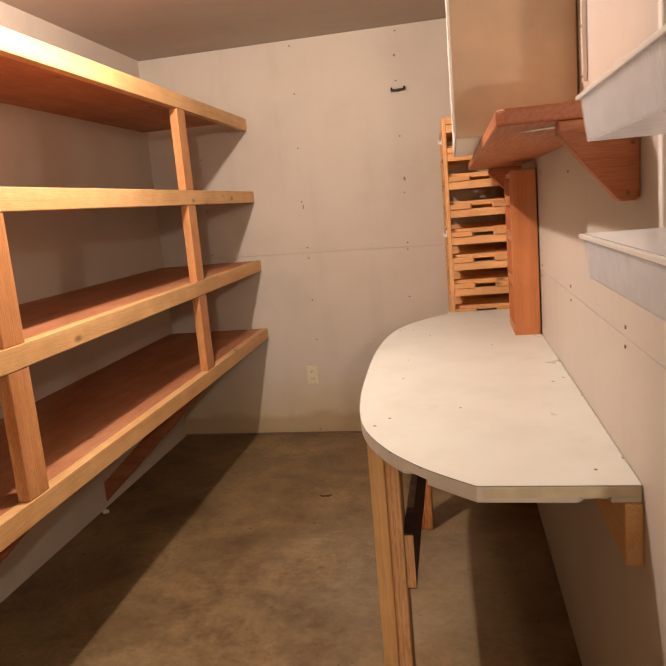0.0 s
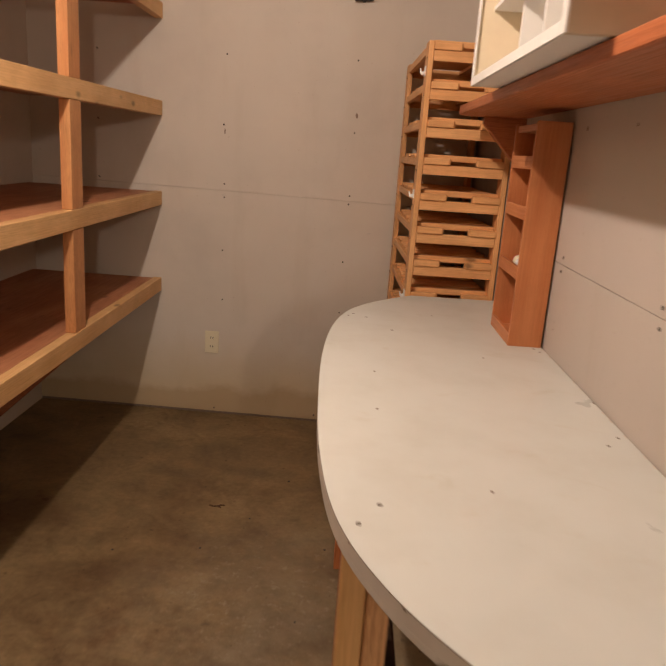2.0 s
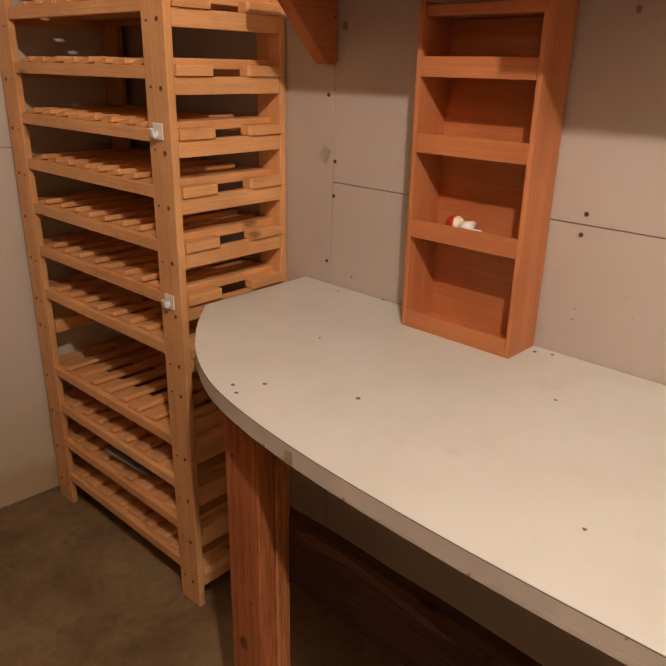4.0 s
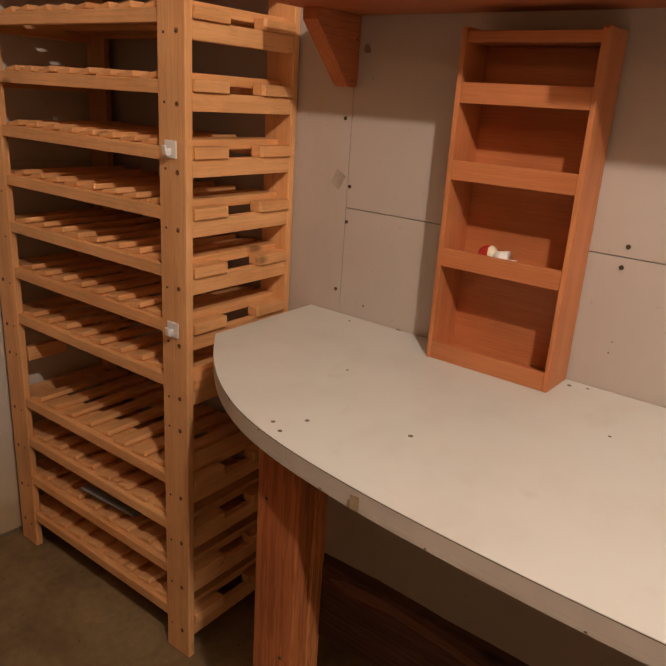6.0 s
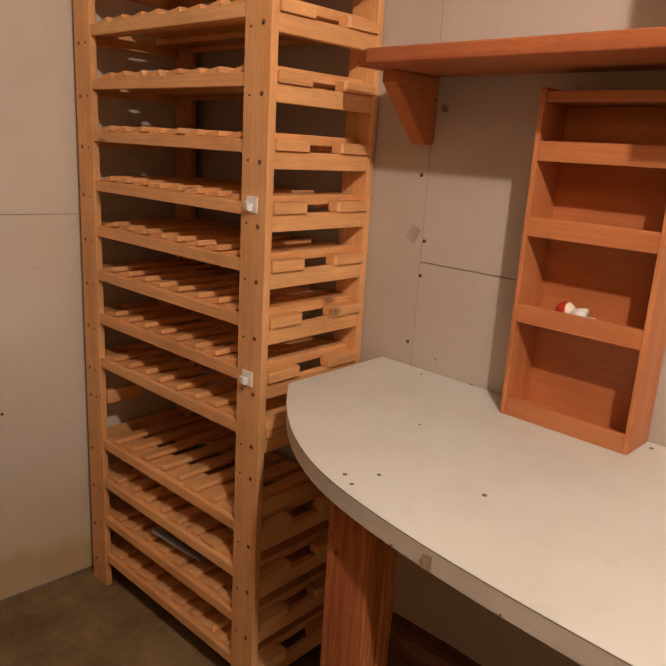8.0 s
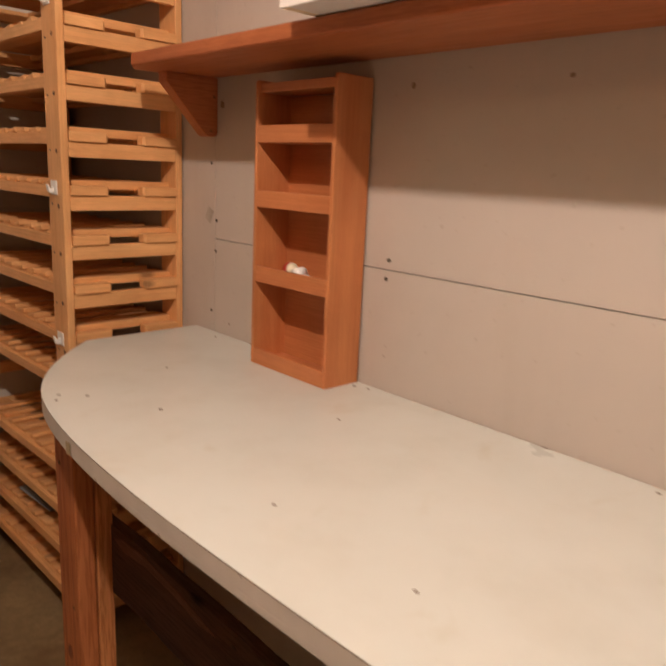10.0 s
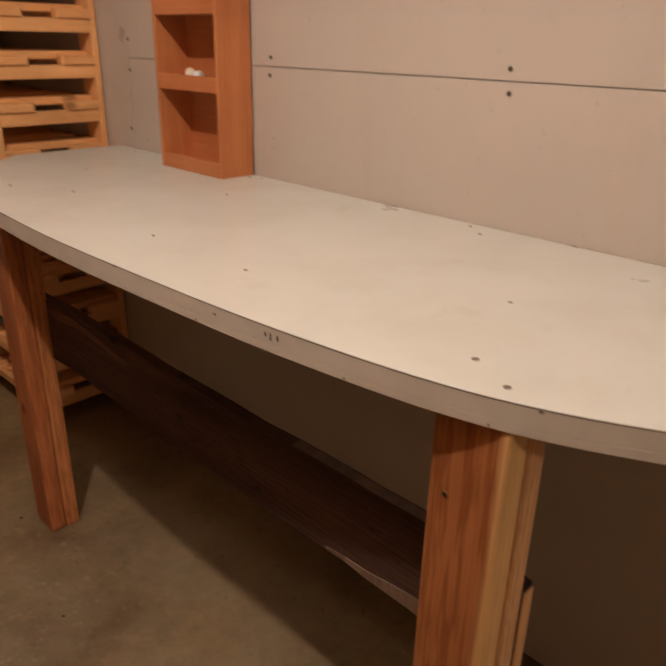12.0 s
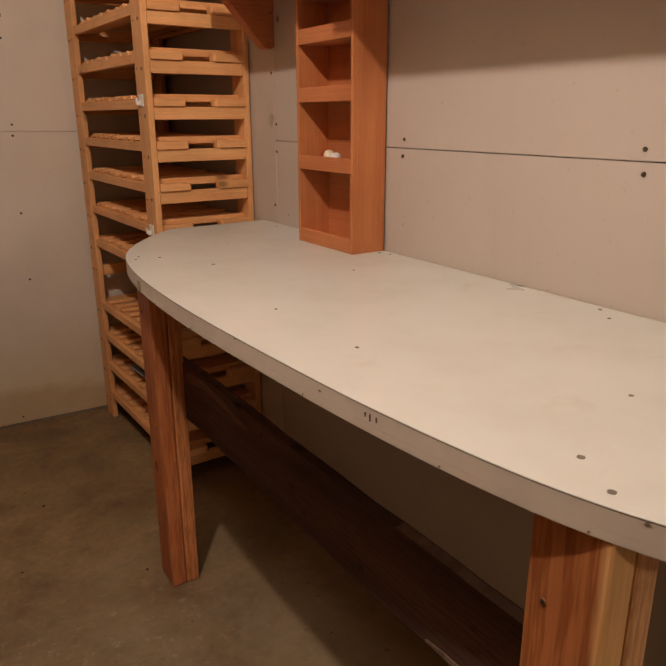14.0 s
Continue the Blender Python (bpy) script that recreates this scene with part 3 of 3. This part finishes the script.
# ---- rough old board nailed across the inner sides of both legs ----
def stretcher():
    y0, y1, z0, z1 = 2.104, 3.432, 0.470, 0.618
    n = 34
    lower, upper = [], []
    for k in range(n + 1):
        u = k / n
        y = y0 + (y1 - y0) * u - 2.76
        worn = 0.0035 * math.sin(9.0 * u + 0.7) + 0.002 * math.sin(31.0 * u) + rng.uniform(-0.0012, 0.0012)
        upper.append((y, z1 + worn * 0.6 - TOP + (-0.012 * (1 - u / 0.07) if u < 0.07 else 0)))
        lower.append((y, z0 + worn - TOP - (0.012 * (1 - u / 0.2) if u < 0.2 else 0)))
    bm = bmesh.new()
    prism(bm, lower + upper[::-1], -0.1275, -0.1045, 0, 0.002)
    board = part("stretcher", bm, OLD_Y, wt, "dark rough-sawn old board across the legs")
    # pale saw-marked band along the lower edge and pale end grain
    bm = bmesh.new()
    band = [(y, z + 0.0035) for y, z in lower[1:9]]
    width = [0.030, 0.030, 0.027, 0.024, 0.019, 0.013, 0.008, 0.004]
    prism(bm, band + [(y, z + w) for (y, z), w in zip(band, width)][::-1], -0.1292, -0.1276, 0)
    part("sawn_band", bm, GREYWOOD, board, "pale saw-marked band")
    part("end_grain", boxed(-0.1268, -0.1052, y0 - 2.76 - 0.0022, y0 - 2.76 - 0.0001, z0 - TOP - 0.007, z1 - TOP - 0.016, bev=0.0008, seg=1), SAP_Z, board, "pale sawn end")
    dust = [(y, z) for y, z in upper[3:11]]
    bm = bmesh.new()
    prism(bm, dust + [(y, z + 0.0012) for y, z in dust][::-1], -0.1262, -0.1085, 0)
    part("dust", bm, DUST, board, "greyish dust on the top edge")
    # split with bare wood towards the far leg
    bm = bmesh.new()
    prism(bm, [(0.210, -0.293), (0.250, -0.284), (0.330, -0.272), (0.440, -0.262), (0.520, -0.266), (0.560, -0.280), (0.520, -0.291), (0.440, -0.281), (0.330, -0.287), (0.260, -0.298)], -0.1288, -0.1276, 0)
    part("split", bm, BARE_Y, board, "pale split in the weathered face")
    for y, z, r in ((2.86, 0.575, 0.005), (2.80, 0.535, 0.008), (2.76, 0.505, 0.006), (2.58, 0.497, 0.007), (2.47, 0.60, 0.006), (2.92, 0.592, 0.004), (2.33, 0.56, 0.004)):
        bm = bmesh.new()
        bmesh.ops.create_cone(bm, cap_ends=True, segments=14, radius1=r, radius2=r * 0.8, depth=0.0016, matrix=pose(-0.1279, y - 2.76, z - TOP, 0, -90, 0))
        for v in bm.verts:
            v.co.y = (v.co.y - y + 2.76) * rng.uniform(1.3, 1.7) + y - 2.76
        part("knot", bm, KNOT, board)


stretcher()


# ---- wine rack in the corner ----
RX0, RX1 = 0.003, 0.331
RY0, RY1 = 3.832, 4.593
TURN_R = math.radians(1.6)


def wine_rack():
    t = thing("wine_rack", "tall slatted pine wine rack with thirteen empty trays", "rack", "", (RX0, RY0, 0))
    t.rotation_euler = (0, 0, TURN_R)
    w, d = RX1 - RX0, RY1 - RY0
    h = 1.752
    for x in (0, w - 0.019):
        for y in (0, d - 0.080):
            part("post", boxed(x, x + 0.019, y, y + 0.080, 0, h, bev=0.0035, seg=3), PINE_Z, t)
    tops = (1.745, 1.618, 1.490, 1.362, 1.236, 1.116, 0.995, 0.872, 0.744, 0.494, 0.369, 0.244, 0.118)
    i0, i1 = 0.0195, w - 0.0195
    def shared(name, bm, mat):
        me = bpy.data.meshes.new(name)
        bm.to_mesh(me)
        bm.free()
        me.materials.append(mat)
        return me

    slat_me = shared("slat", boxed(i0 - 0.005, i1 + 0.005, -0.0265, 0.0265, -0.0135, 0, bev=0.0045, seg=3), PINE_X)
    first_me = shared("slat", boxed(i0, i1, 0.0325, 0.082, -0.0215, 0, bev=0.003), PINE_X)
    left_me = shared("grip_block", prism(bmesh.new(), [(i0, -0.005), (i0 + 0.092, -0.005), (i0 + 0.098, 0.001), (i0 + 0.098, 0.026), (i0 + 0.092, 0.032), (i0, 0.032)], -0.0215, 0.0015, 2, 0.002), PINE_X)
    right_me = shared("grip_block", prism(bmesh.new(), [(i1, -0.005), (i1 - 0.092, -0.005), (i1 - 0.098, 0.001), (i1 - 0.098, 0.026), (i1 - 0.092, 0.032), (i1, 0.032)], -0.0215, 0.0015, 2, 0.002), PINE_X)
    for z in tops:
        tray = new("tray")
        tray.parent = t
        tray.location = (0, 0, z)
        part("front_rail", boxed(i0, i1, 0.002, 0.021, -0.058, -0.0220, bev=0.002), PINE_X, tray)
        part("rear_rail", boxed(i0, i1, d - 0.021, d - 0.002, -0.042, -0.0025, bev=0.002), PINE_X, tray)
        part("side_rail", boxed(i0 - 0.017, i0 + 0.002, 0.0805, d - 0.0805, -0.029, -0.0022, bev=0.002), PINE_Y, tray)
        part("side_rail", boxed(i1 - 0.002, i1 + 0.017, 0.0805, d - 0.0805, -0.029, -0.0022, bev=0.002), PINE_Y, tray)
        for me in (left_me, right_me):
            g = new("grip_block", me)
            g.parent = tray
        g = new("slat", first_me)
        g.parent = tray
        g.location = (0, rng.uniform(-0.002, 0.003), 0.0135)
        n = 8
        for k in range(n):
            y = 0.122 + (d - 0.122 - 0.115) * k / (n - 1)
            s = new("slat", slat_me)
            s.parent = tray
            s.location = (rng.uniform(-0.004, 0.004), y + rng.uniform(-0.003, 0.003), 0.0092)
            s.rotation_euler = (math.radians(rng.uniform(-13, -6)), 0, math.radians(rng.uniform(-0.7, 0.7)))
        for a, b in ((i0 + 0.0025, i0 + 0.078), (i1 - 0.078, i1 - 0.0025)):
            part("inner_rail", boxed(a, b, 0.084, d - 0.0225, -0.018, -0.0016, bev=0.002), PINE_Y, tray)
    # cleat of the missing tray
    part("cleat", boxed(i0, i0 + 0.12, d - 0.085, d - 0.066, 0.60, 0.64, bev=0.003), PINE_X, t)
    for z in [zz - 0.045 for zz in tops] + [0.62]:
        for y, r in ((0.024, 0.0052), (0.060, 0.0026), (d - 0.024, 0.0052), (d - 0.058, 0.0026)):
            bm = bmesh.new()
            bmesh.ops.create_cone(bm, cap_ends=True, segments=10, radius1=r, radius2=r, depth=0.0016, matrix=pose(-0.0003, y, z + rng.uniform(-0.004, 0.004), 0, 90, 0))
            s = part("screw", bm, BRASS if r > 0.004 else STEEL, t)
            if r > 0.004:
                part("slot", boxed(-0.0016, -0.0012, y - 0.0018, y + 0.0018, z - 0.0018, z + 0.0018, bev=0), BLACK, s)
    return t


wine_rack()

# a thin grey booklet left on a low tray
mag = thing("booklet", "thin grey paper booklet lying on a low rack tray", "booklet", "", (0.020, 4.178, 0.2837))
mag.rotation_euler = (0, math.radians(-3), math.radians(3))
for k in range(2):
    bm = boxed(-0.006, 0.020, -0.112, 0.112, k * 0.0025, k * 0.0025 + 0.0022, bev=0.0006, seg=1)
    for v in bm.verts:
        v.co.z += 0.010 * max(0.0, -v.co.y / 0.112) ** 2 * (1 if v.co.x < 0 else 0.3)
    part("leaf", bm, PAPER, mag)


def adhesive_hook(z):
    t = thing("adhesive_hook", "small white plastic adhesive hook on the rack post", "hook", "hooks on the wine rack", (RX0 - 0.042 * math.sin(TURN_R), RY0 + 0.042, z))
    t.rotation_euler = (0, 0, TURN_R)
    part("plate", boxed(-0.0035, -0.0003, -0.017, 0.017, -0.017, 0.017, bev=0.0015), PLASTIC, t)
    bm = bmesh.new()
    prism(bm, [(-0.0035, -0.010), (-0.0035, 0.002), (-0.012, -0.003), (-0.016, 0.008), (-0.020, 0.007), (-0.017, -0.010), (-0.010, -0.014)], -0.004, 0.006, 1, 0.001)
    part("prong", bm, PLASTIC, t)
    return t


for z in (1.655, 1.231, 0.857):
    adhesive_hook(z)


# ---- oak rack on the worktop ----
def spice_rack():
    x0, x1, y0, y1, z1 = 0.237, XR - 0.006, 3.141, 3.390, 1.474
    t = thing("spice_rack", "narrow oak spice rack with four shelves standing on the worktop", "rack", "", (x1, y0, TOP))
    a, h, w = x0 - x1, z1 - TOP, y1 - y0
    side = [(a, 0.0003), (0, 0.0003), (0, h), (a + 0.004, h), (a, h - 0.004)]
    for y in (0, w - 0.0095):
        bm = bmesh.new()
        prism(bm, side, y, y + 0.0095, 1, 0.0015)
        part("side", bm, OAK_Z, t)
    part("top", boxed(a + 0.006, -0.005, 0.0097, w - 0.0097, h - 0.024, h - 0.006, bev=0.0015), OAK_Y, t)
    part("back", boxed(-0.005, -0.001, 0.0097, w - 0.0097, 0.001, h - 0.025, bev=0), OAK_Y, t)
    for z in (0.0005, 0.185, 0.345, 0.477):
        part("shelf", boxed(a + 0.010, -0.0055, 0.0097, w - 0.0097, z, z + 0.010, bev=0.001), OAK_Y, t)
        part("rail", boxed(a, a + 0.0095, 0.0097, w - 0.0097, z - 0.0003, z + 0.034, bev=0.0015), OAK_Y, t)
    return t


spice_rack()

# small painted ornament that lies on a shelf of the oak rack
bm = bmesh.new()
bmesh.ops.create_uvsphere(bm, u_segments=20, v_segments=12, radius=0.017, matrix=pose(0, 0, 0))
for f in bm.faces:
    f.material_index = 1 if f.calc_center_median().y < -0.003 else 0
n0 = len(bm.faces)
bmesh.ops.create_cone(bm, cap_ends=True, segments=18, radius1=0.012, radius2=0.016, depth=0.022, matrix=pose(0, -0.024, -0.004, 90))
bmesh.ops.create_cone(bm, cap_ends=True, segments=12, radius1=0.009, radius2=0.006, depth=0.02, matrix=pose(0.004, -0.040, -0.010, 80, 15, 0))
bm.faces.ensure_lookup_table()
for f in bm.faces[n0:]:
    f.material_index = 2
orn = part("ornament", bm, [REDP, IVORY, PLASTIC])
orn.location = (0.275, 3.305, TOP + 0.195 + 0.0205)
orn.scale = (1.05, 1.1, 1.05)
for p in orn.data.polygons:
    p.use_smooth = True
tagged(orn, "small red, cream and white ornament lying on the oak rack", "ornament")


# ---- red shelf on the east wall with its brackets ----
def wall_shelf():
    t = thing("wall_shelf", "red-stained wooden wall shelf on two triangular brackets", "shelf", "", (XR, 2.7, 1.507))
    a = 0.110 - XR
    y0, y1 = 1.755 - 2.7, 3.735 - 2.7
    bm = bmesh.new()
    prism(bm, [(-0.001, y0), (a + 0.012, y0), (a, y0 + 0.014), (a, y1 - 0.05), (a + 0.03, y1), (-0.001, y1)], 0, 0.0285, 2, 0.006, 3)
    part("board", bm, RED_Y, t)
    for yc, f in ((1.776 - 2.7, 0.098), (3.697 - 2.7, 0.084)):
        bm = bmesh.new()
        prism(bm, [(-0.001, -0.0005), (a + f, -0.0005), (a + f, -0.022), (-0.038, -0.132), (-0.030, -0.138), (-0.008, -0.138), (-0.001, -0.132)], yc - 0.019, yc + 0.019, 1, 0.003)
        part("bracket", bm, RED_X, t)
        for dx, dz in ((-0.020, -0.125), (-0.012, -0.045)):
            bm = bmesh.new()
            bmesh.ops.create_cone(bm, cap_ends=True, segments=10, radius1=0.004, radius2=0.004, depth=0.001, matrix=pose(dx, yc - 0.0192, dz, 90))
            part("screw", bm, BRASS, t)
    bm = bmesh.new()
    prism(bm, [(-0.175, y0 + 0.135), (-0.150, y0 + 0.104), (-0.115, y0 + 0.084), (-0.090, y0 + 0.096), (-0.098, y0 + 0.120), (-0.130, y0 + 0.128), (-0.150, y0 + 0.142)], -0.0020, 0.0002, 2)
    part("scrape", bm, CAB_W, t, "pale scrape in the stain")
    return t


wall_shelf()


# ---- white open cabinet standing on the red shelf ----
def open_cabinet():
    x0, x1, y0, y1, z0, z1 = 0.049, XR - 0.004, 2.287, 3.071, 1.5362, 2.20
    t = thing("open_cabinet", "white open-fronted cabinet with dividers on the red shelf", "cabinet", "", (x1, y0, z0))
    a, w, h = x0 - x1, y1 - y0, z1 - z0
    th = 0.016
    part("side_panel", boxed(a, 0, 0, th, 0.0003, h, bev=0.0015), BOARD, t, "raw tan board side")
    part("side_panel", boxed(a, 0, w - th, w, 0.0003, h, bev=0.0015), PALE_B, t, "pale raw board side")
    part("bottom_panel", boxed(a + 0.001, 0, th + 0.0003, w - th - 0.0003, 0.0003, 0.017, bev=0.001), CAB_W, t)
    part("top_panel", boxed(a + 0.001, 0, th + 0.0003, w - th - 0.0003, h - 0.016, h, bev=0.001), CAB_W, t)
    part("back_panel", boxed(-0.006, -0.001, th + 0.0003, w - th - 0.0003, 0.0175, h - 0.0165, bev=0), CAB_W, t)
    part("edge_trim", boxed(a - 0.004, a - 0.0003, -0.001, 0.022, 0.0003, h, bev=0.001), CAB_W, t)
    part("edge_trim", boxed(a - 0.004, a - 0.0003, w - 0.022, w + 0.001, 0.0003, h, bev=0.001), CAB_W, t)
    part("edge_trim", boxed(a - 0.004, a - 0.0003, 0.0225, w - 0.0225, 0.0003, 0.020, bev=0.001), CAB_W, t)
    for k in range(1, 4):
        y = w * k / 4
        part("divider", boxed(a + 0.06, -0.0065, y - 0.005, y + 0.005, 0.0175, h - 0.0165, bev=0.001), CAB_W, t)
    part("cubby_shelf", boxed(a + 0.03, a + 0.099, th + 0.0003, w - th - 0.0003, 0.17, 0.18, bev=0.001), CAB_W, t)
    return t


open_cabinet()


# ---- clear bins on a white rail at the wall by the door ----
def bin_rack():
    t = thing("bin_rack", "white wall rail holding ribbed clear plastic bins", "rack", "", (XR, 1.35, 1.2))
    for y in (1.60, 1.15):
        part("rail", boxed(-0.014, -0.001, y - 1.35 - 0.011, y - 1.35 + 0.011, 0.02, 0.62, bev=0.003), PLASTIC, t)
    for z in (0.076, 0.256, 0.436):
        bm = bmesh.new()
        x0, x1, y0, y1, h, s, e = -0.132, -0.016, -0.26, 0.178, 0.060, 0.007, 0.002
        lo = [(x0 + s, y0 + s), (x1, y0 + s), (x1, y1 - s), (x0 + s, y1 - s)]
        hi = [(x0, y0), (x1, y0), (x1, y1), (x0, y1)]
        ili = [(x0 + s + e, y0 + s + e), (x1 - e, y0 + s + e), (x1 - e, y1 - s - e), (x0 + s + e, y1 - s - e)]
        ihi = [(x0 + e, y0 + e), (x1 - e, y0 + e), (x1 - e, y1 - e), (x0 + e, y1 - e)]
        rings = [[bm.verts.new((x, y, zz)) for x, y in r] for r, zz in ((lo, 0), (hi, h), (ihi, h), (ili, e))]
        bm.faces.new(rings[0])
        bm.faces.new(rings[3])
        for r, q in zip(rings, rings[1:]):
            for k in range(4):
                bm.faces.new((r[k], r[(k + 1) % 4], q[(k + 1) % 4], q[k]))
        bmesh.ops.recalc_face_normals(bm, faces=bm.faces[:])
        b = part("bin", bm, CLEAR, t, "frosted clear plastic bin")
        b.location = (0, 0, z)
        bm = bmesh.new()
        for k in range(36):
            y = y0 + 0.022 + k * (y1 - y0 - 0.044) / 35
            rod(bm, (x0 + s - 0.001, y, 0.003), (x0 - 0.0005, y, h - 0.006), 0.0012, 5)
        part("ribs", bm, CLEAR, b)
        bm = bmesh.new()
        box(bm, x0 - 0.005, x0 - 0.0003, y0 - 0.004, y1 + 0.004, h - 0.006, h, 0.001)
        part("rim", bm, PLASTIC, b)
    return t


bin_rack()

trim = thing("wall_rail", "narrow white rail nailed upright on the wall", "rail", "", (XR, 2.185, 1.62))
part("strip", boxed(-0.012, -0.001, -0.004, 0.004, 0.0, 0.62, bev=0.002), CAB_W, trim)
for z in (0.012, 0.115, 0.40):
    bm = bmesh.new()
    bmesh.ops.create_cone(bm, cap_ends=True, segments=10, radius1=0.004, radius2=0.003, depth=0.002, matrix=pose(-0.0125, 0, z, 0, -90, 0))
    part("nail", bm, BRASS, trim)

# ---- things on the back wall ----
out = thing("wall_outlet", "ivory duplex power outlet on the back wall", "outlet", "", (-0.880, YB + SKEW * (XR + 0.88), 0.385))
out.rotation_euler = (0, 0, -SKEW)
part("plate", boxed(-0.035, 0.035, -0.006, -0.0003, -0.0575, 0.0575, bev=0.003), IVORY, out)
for z in (-0.0225, 0.0225):
    sk = part("socket", boxed(-0.016, 0.016, -0.0085, -0.0062, z - 0.014, z + 0.014, bev=0.001), IVORY, out)
    for x in (-0.006, 0.006):
        part("slot", boxed(x - 0.0016, x + 0.0016, -0.0090, -0.0087, z - 0.004, z + 0.007, bev=0), BLACK, sk)

hk = thing("wall_hook", "black metal bar hook on the back wall", "hook", "", (-0.232, YB + SKEW * (XR + 0.232) - 0.0005, 2.015))
bm = bmesh.new()
rod(bm, (-0.036, -0.020, 0), (0.036, -0.020, 0.004), 0.0055, 10)
rod(bm, (-0.036, -0.020, -0.004), (-0.036, -0.020, 0.016), 0.0055, 8)
rod(bm, (0.036, -0.020, 0), (0.036, -0.020, 0.018), 0.0055, 8)
part("bar", bm, BLACK, hk)
bm = bmesh.new()
rod(bm, (0, -0.0003, 0.002), (0, -0.016, 0.002), 0.008, 12)
part("mount", bm, BLACK, hk)

lump = bmesh.new()
bmesh.ops.create_icosphere(lump, subdivisions=2, radius=0.018)
for v in lump.verts:
    v.co *= rng.uniform(0.75, 1.1)
    v.co.z = max(v.co.z * 0.7, -0.0105)
lo = part("crumb", lump, IVORY)
lo.location = (-1.745, 3.52, 0.0107)
tagged(lo, "pale crumb of foam on the concrete by the wall", "debris")


# ---- marks and crumbs ----
def edge_point(s):
    """A point and the outward normal on the worktop's curved edge, s from 0 to 1."""
    c = smooth(EDGE_LINE)
    k = min(int(s * (len(c) - 1)), len(c) - 2)
    p, q = Vector(c[k]), Vector(c[k + 1])
    d = (q - p).normalized()
    return p, math.atan2(d.y, d.x)


for s_ in (0.10, 0.16, 0.24, 0.27, 0.335, 0.40, 0.405, 0.41, 0.47, 0.53, 0.60, 0.66, 0.73, 0.80):
    p, a = edge_point(s_)
    low = rng.random() < 0.35
    w = rng.uniform(0.0012, 0.0038)
    bm = bmesh.new()
    prism(bm, [(-w, 0), (-w * 0.3, 0.0017), (w * 0.6, 0.0012), (w, 0), (w * 0.2, -0.0012)], -0.0007, 0.0007, 1)
    c = part("chip", bm, CHIP, wt)
    c.matrix_basis = pose(p.x, p.y - 2.76, -THICK + 0.003 if low else (-0.004 if s_ < 0.39 or s_ > 0.42 else -0.012), 0, 0, math.degrees(a))

# crumbs of caulk in the joint between worktop and wall
for k in range(26):
    y = 1.9 + k * 0.068 + rng.uniform(-0.02, 0.02)
    if 3.10 < y < 3.43:
        continue
    bm = bmesh.new()
    bmesh.ops.create_icosphere(bm, subdivisions=1, radius=1.0)
    for v in bm.verts:
        v.co = Vector((v.co.x * 0.002, v.co.y * rng.uniform(0.004, 0.014), v.co.z * 0.0012)) * rng.uniform(0.6, 1.2)
    c = part("caulk", bm, WALL if k % 6 else CHIP, wt)
    c.location = (XR - 0.005, y - 2.76, 0.0008)

for (x, y, r) in ((-0.402, 3.945, 0.006), (-0.229, 3.448, 0.0055), (-0.66, 3.40, 0.005), (-0.30, 3.05, 0.004), (-0.95, 3.35, 0.005), (-0.52, 3.62, 0.004)):
    bm = bmesh.new()
    bmesh.ops.create_icosphere(bm, subdivisions=1, radius=r)
    for v in bm.verts:
        v.co *= rng.uniform(0.7, 1.15)
        v.co.z = max(v.co.z * 0.5, -r * 0.4)
    g = part("grit", bm, BLACK)
    g.location = (x, y, r * 0.4)
    tagged(g, "dark crumb of grit on the concrete floor", "debris", "grit on the floor")

bm = bmesh.new()
pts = [(-0.030, 0.004), (-0.012, -0.003), (0.004, 0.001), (0.014, 0.010), (0.028, 0.008)]
for (x0, y0), (x1, y1) in zip(pts, pts[1:]):
    rod(bm, (x0, y0, 0.0032), (x1, y1, 0.0032), 0.003, 6)
rod(bm, (0.004, 0.001, 0.0032), (0.016, -0.010, 0.0030), 0.0028, 6)
tw = part("twig", bm, OLD_Y)
tw.location = (-0.658, 3.693, 0)
tagged(tw, "short dark twig on the concrete floor", "debris")

# smudge on the side wall beside the rack
bm = boxed(-0.0004, 0.0002, -0.014, 0.014, -0.018, 0.018, bev=0)
sm = part("tape_patch", bm, PATCH, right, "old grey-brown tape patch")
sm.matrix_basis = pose(XR - 0.0003, 3.714, 1.176, 28, 0, 0)

# three short upright nicks in the worktop's edge band
for dy, hi in ((-0.011, 0.006), (0.0, 0.009), (0.008, 0.005)):
    line = smooth(EDGE_LINE)
    k = min(range(len(line) - 1), key=lambda n: abs(line[n][1] - (2.392 + dy)))
    (xa, ya), (xb, yb) = line[k], line[k + 1]
    nick = part("chip", boxed(-0.0011, 0.0011, -0.0006, 0.0006, -hi / 2, hi / 2, bev=0), STEEL, wt)
    yy = 2.392 + dy
    nick.matrix_basis = pose(xa + (xb - xa) * (yy - ya) / (yb - ya), yy - 2.76, -0.010 - hi / 3, 0, 0, math.degrees(math.atan2(yb - ya, xb - xa)))
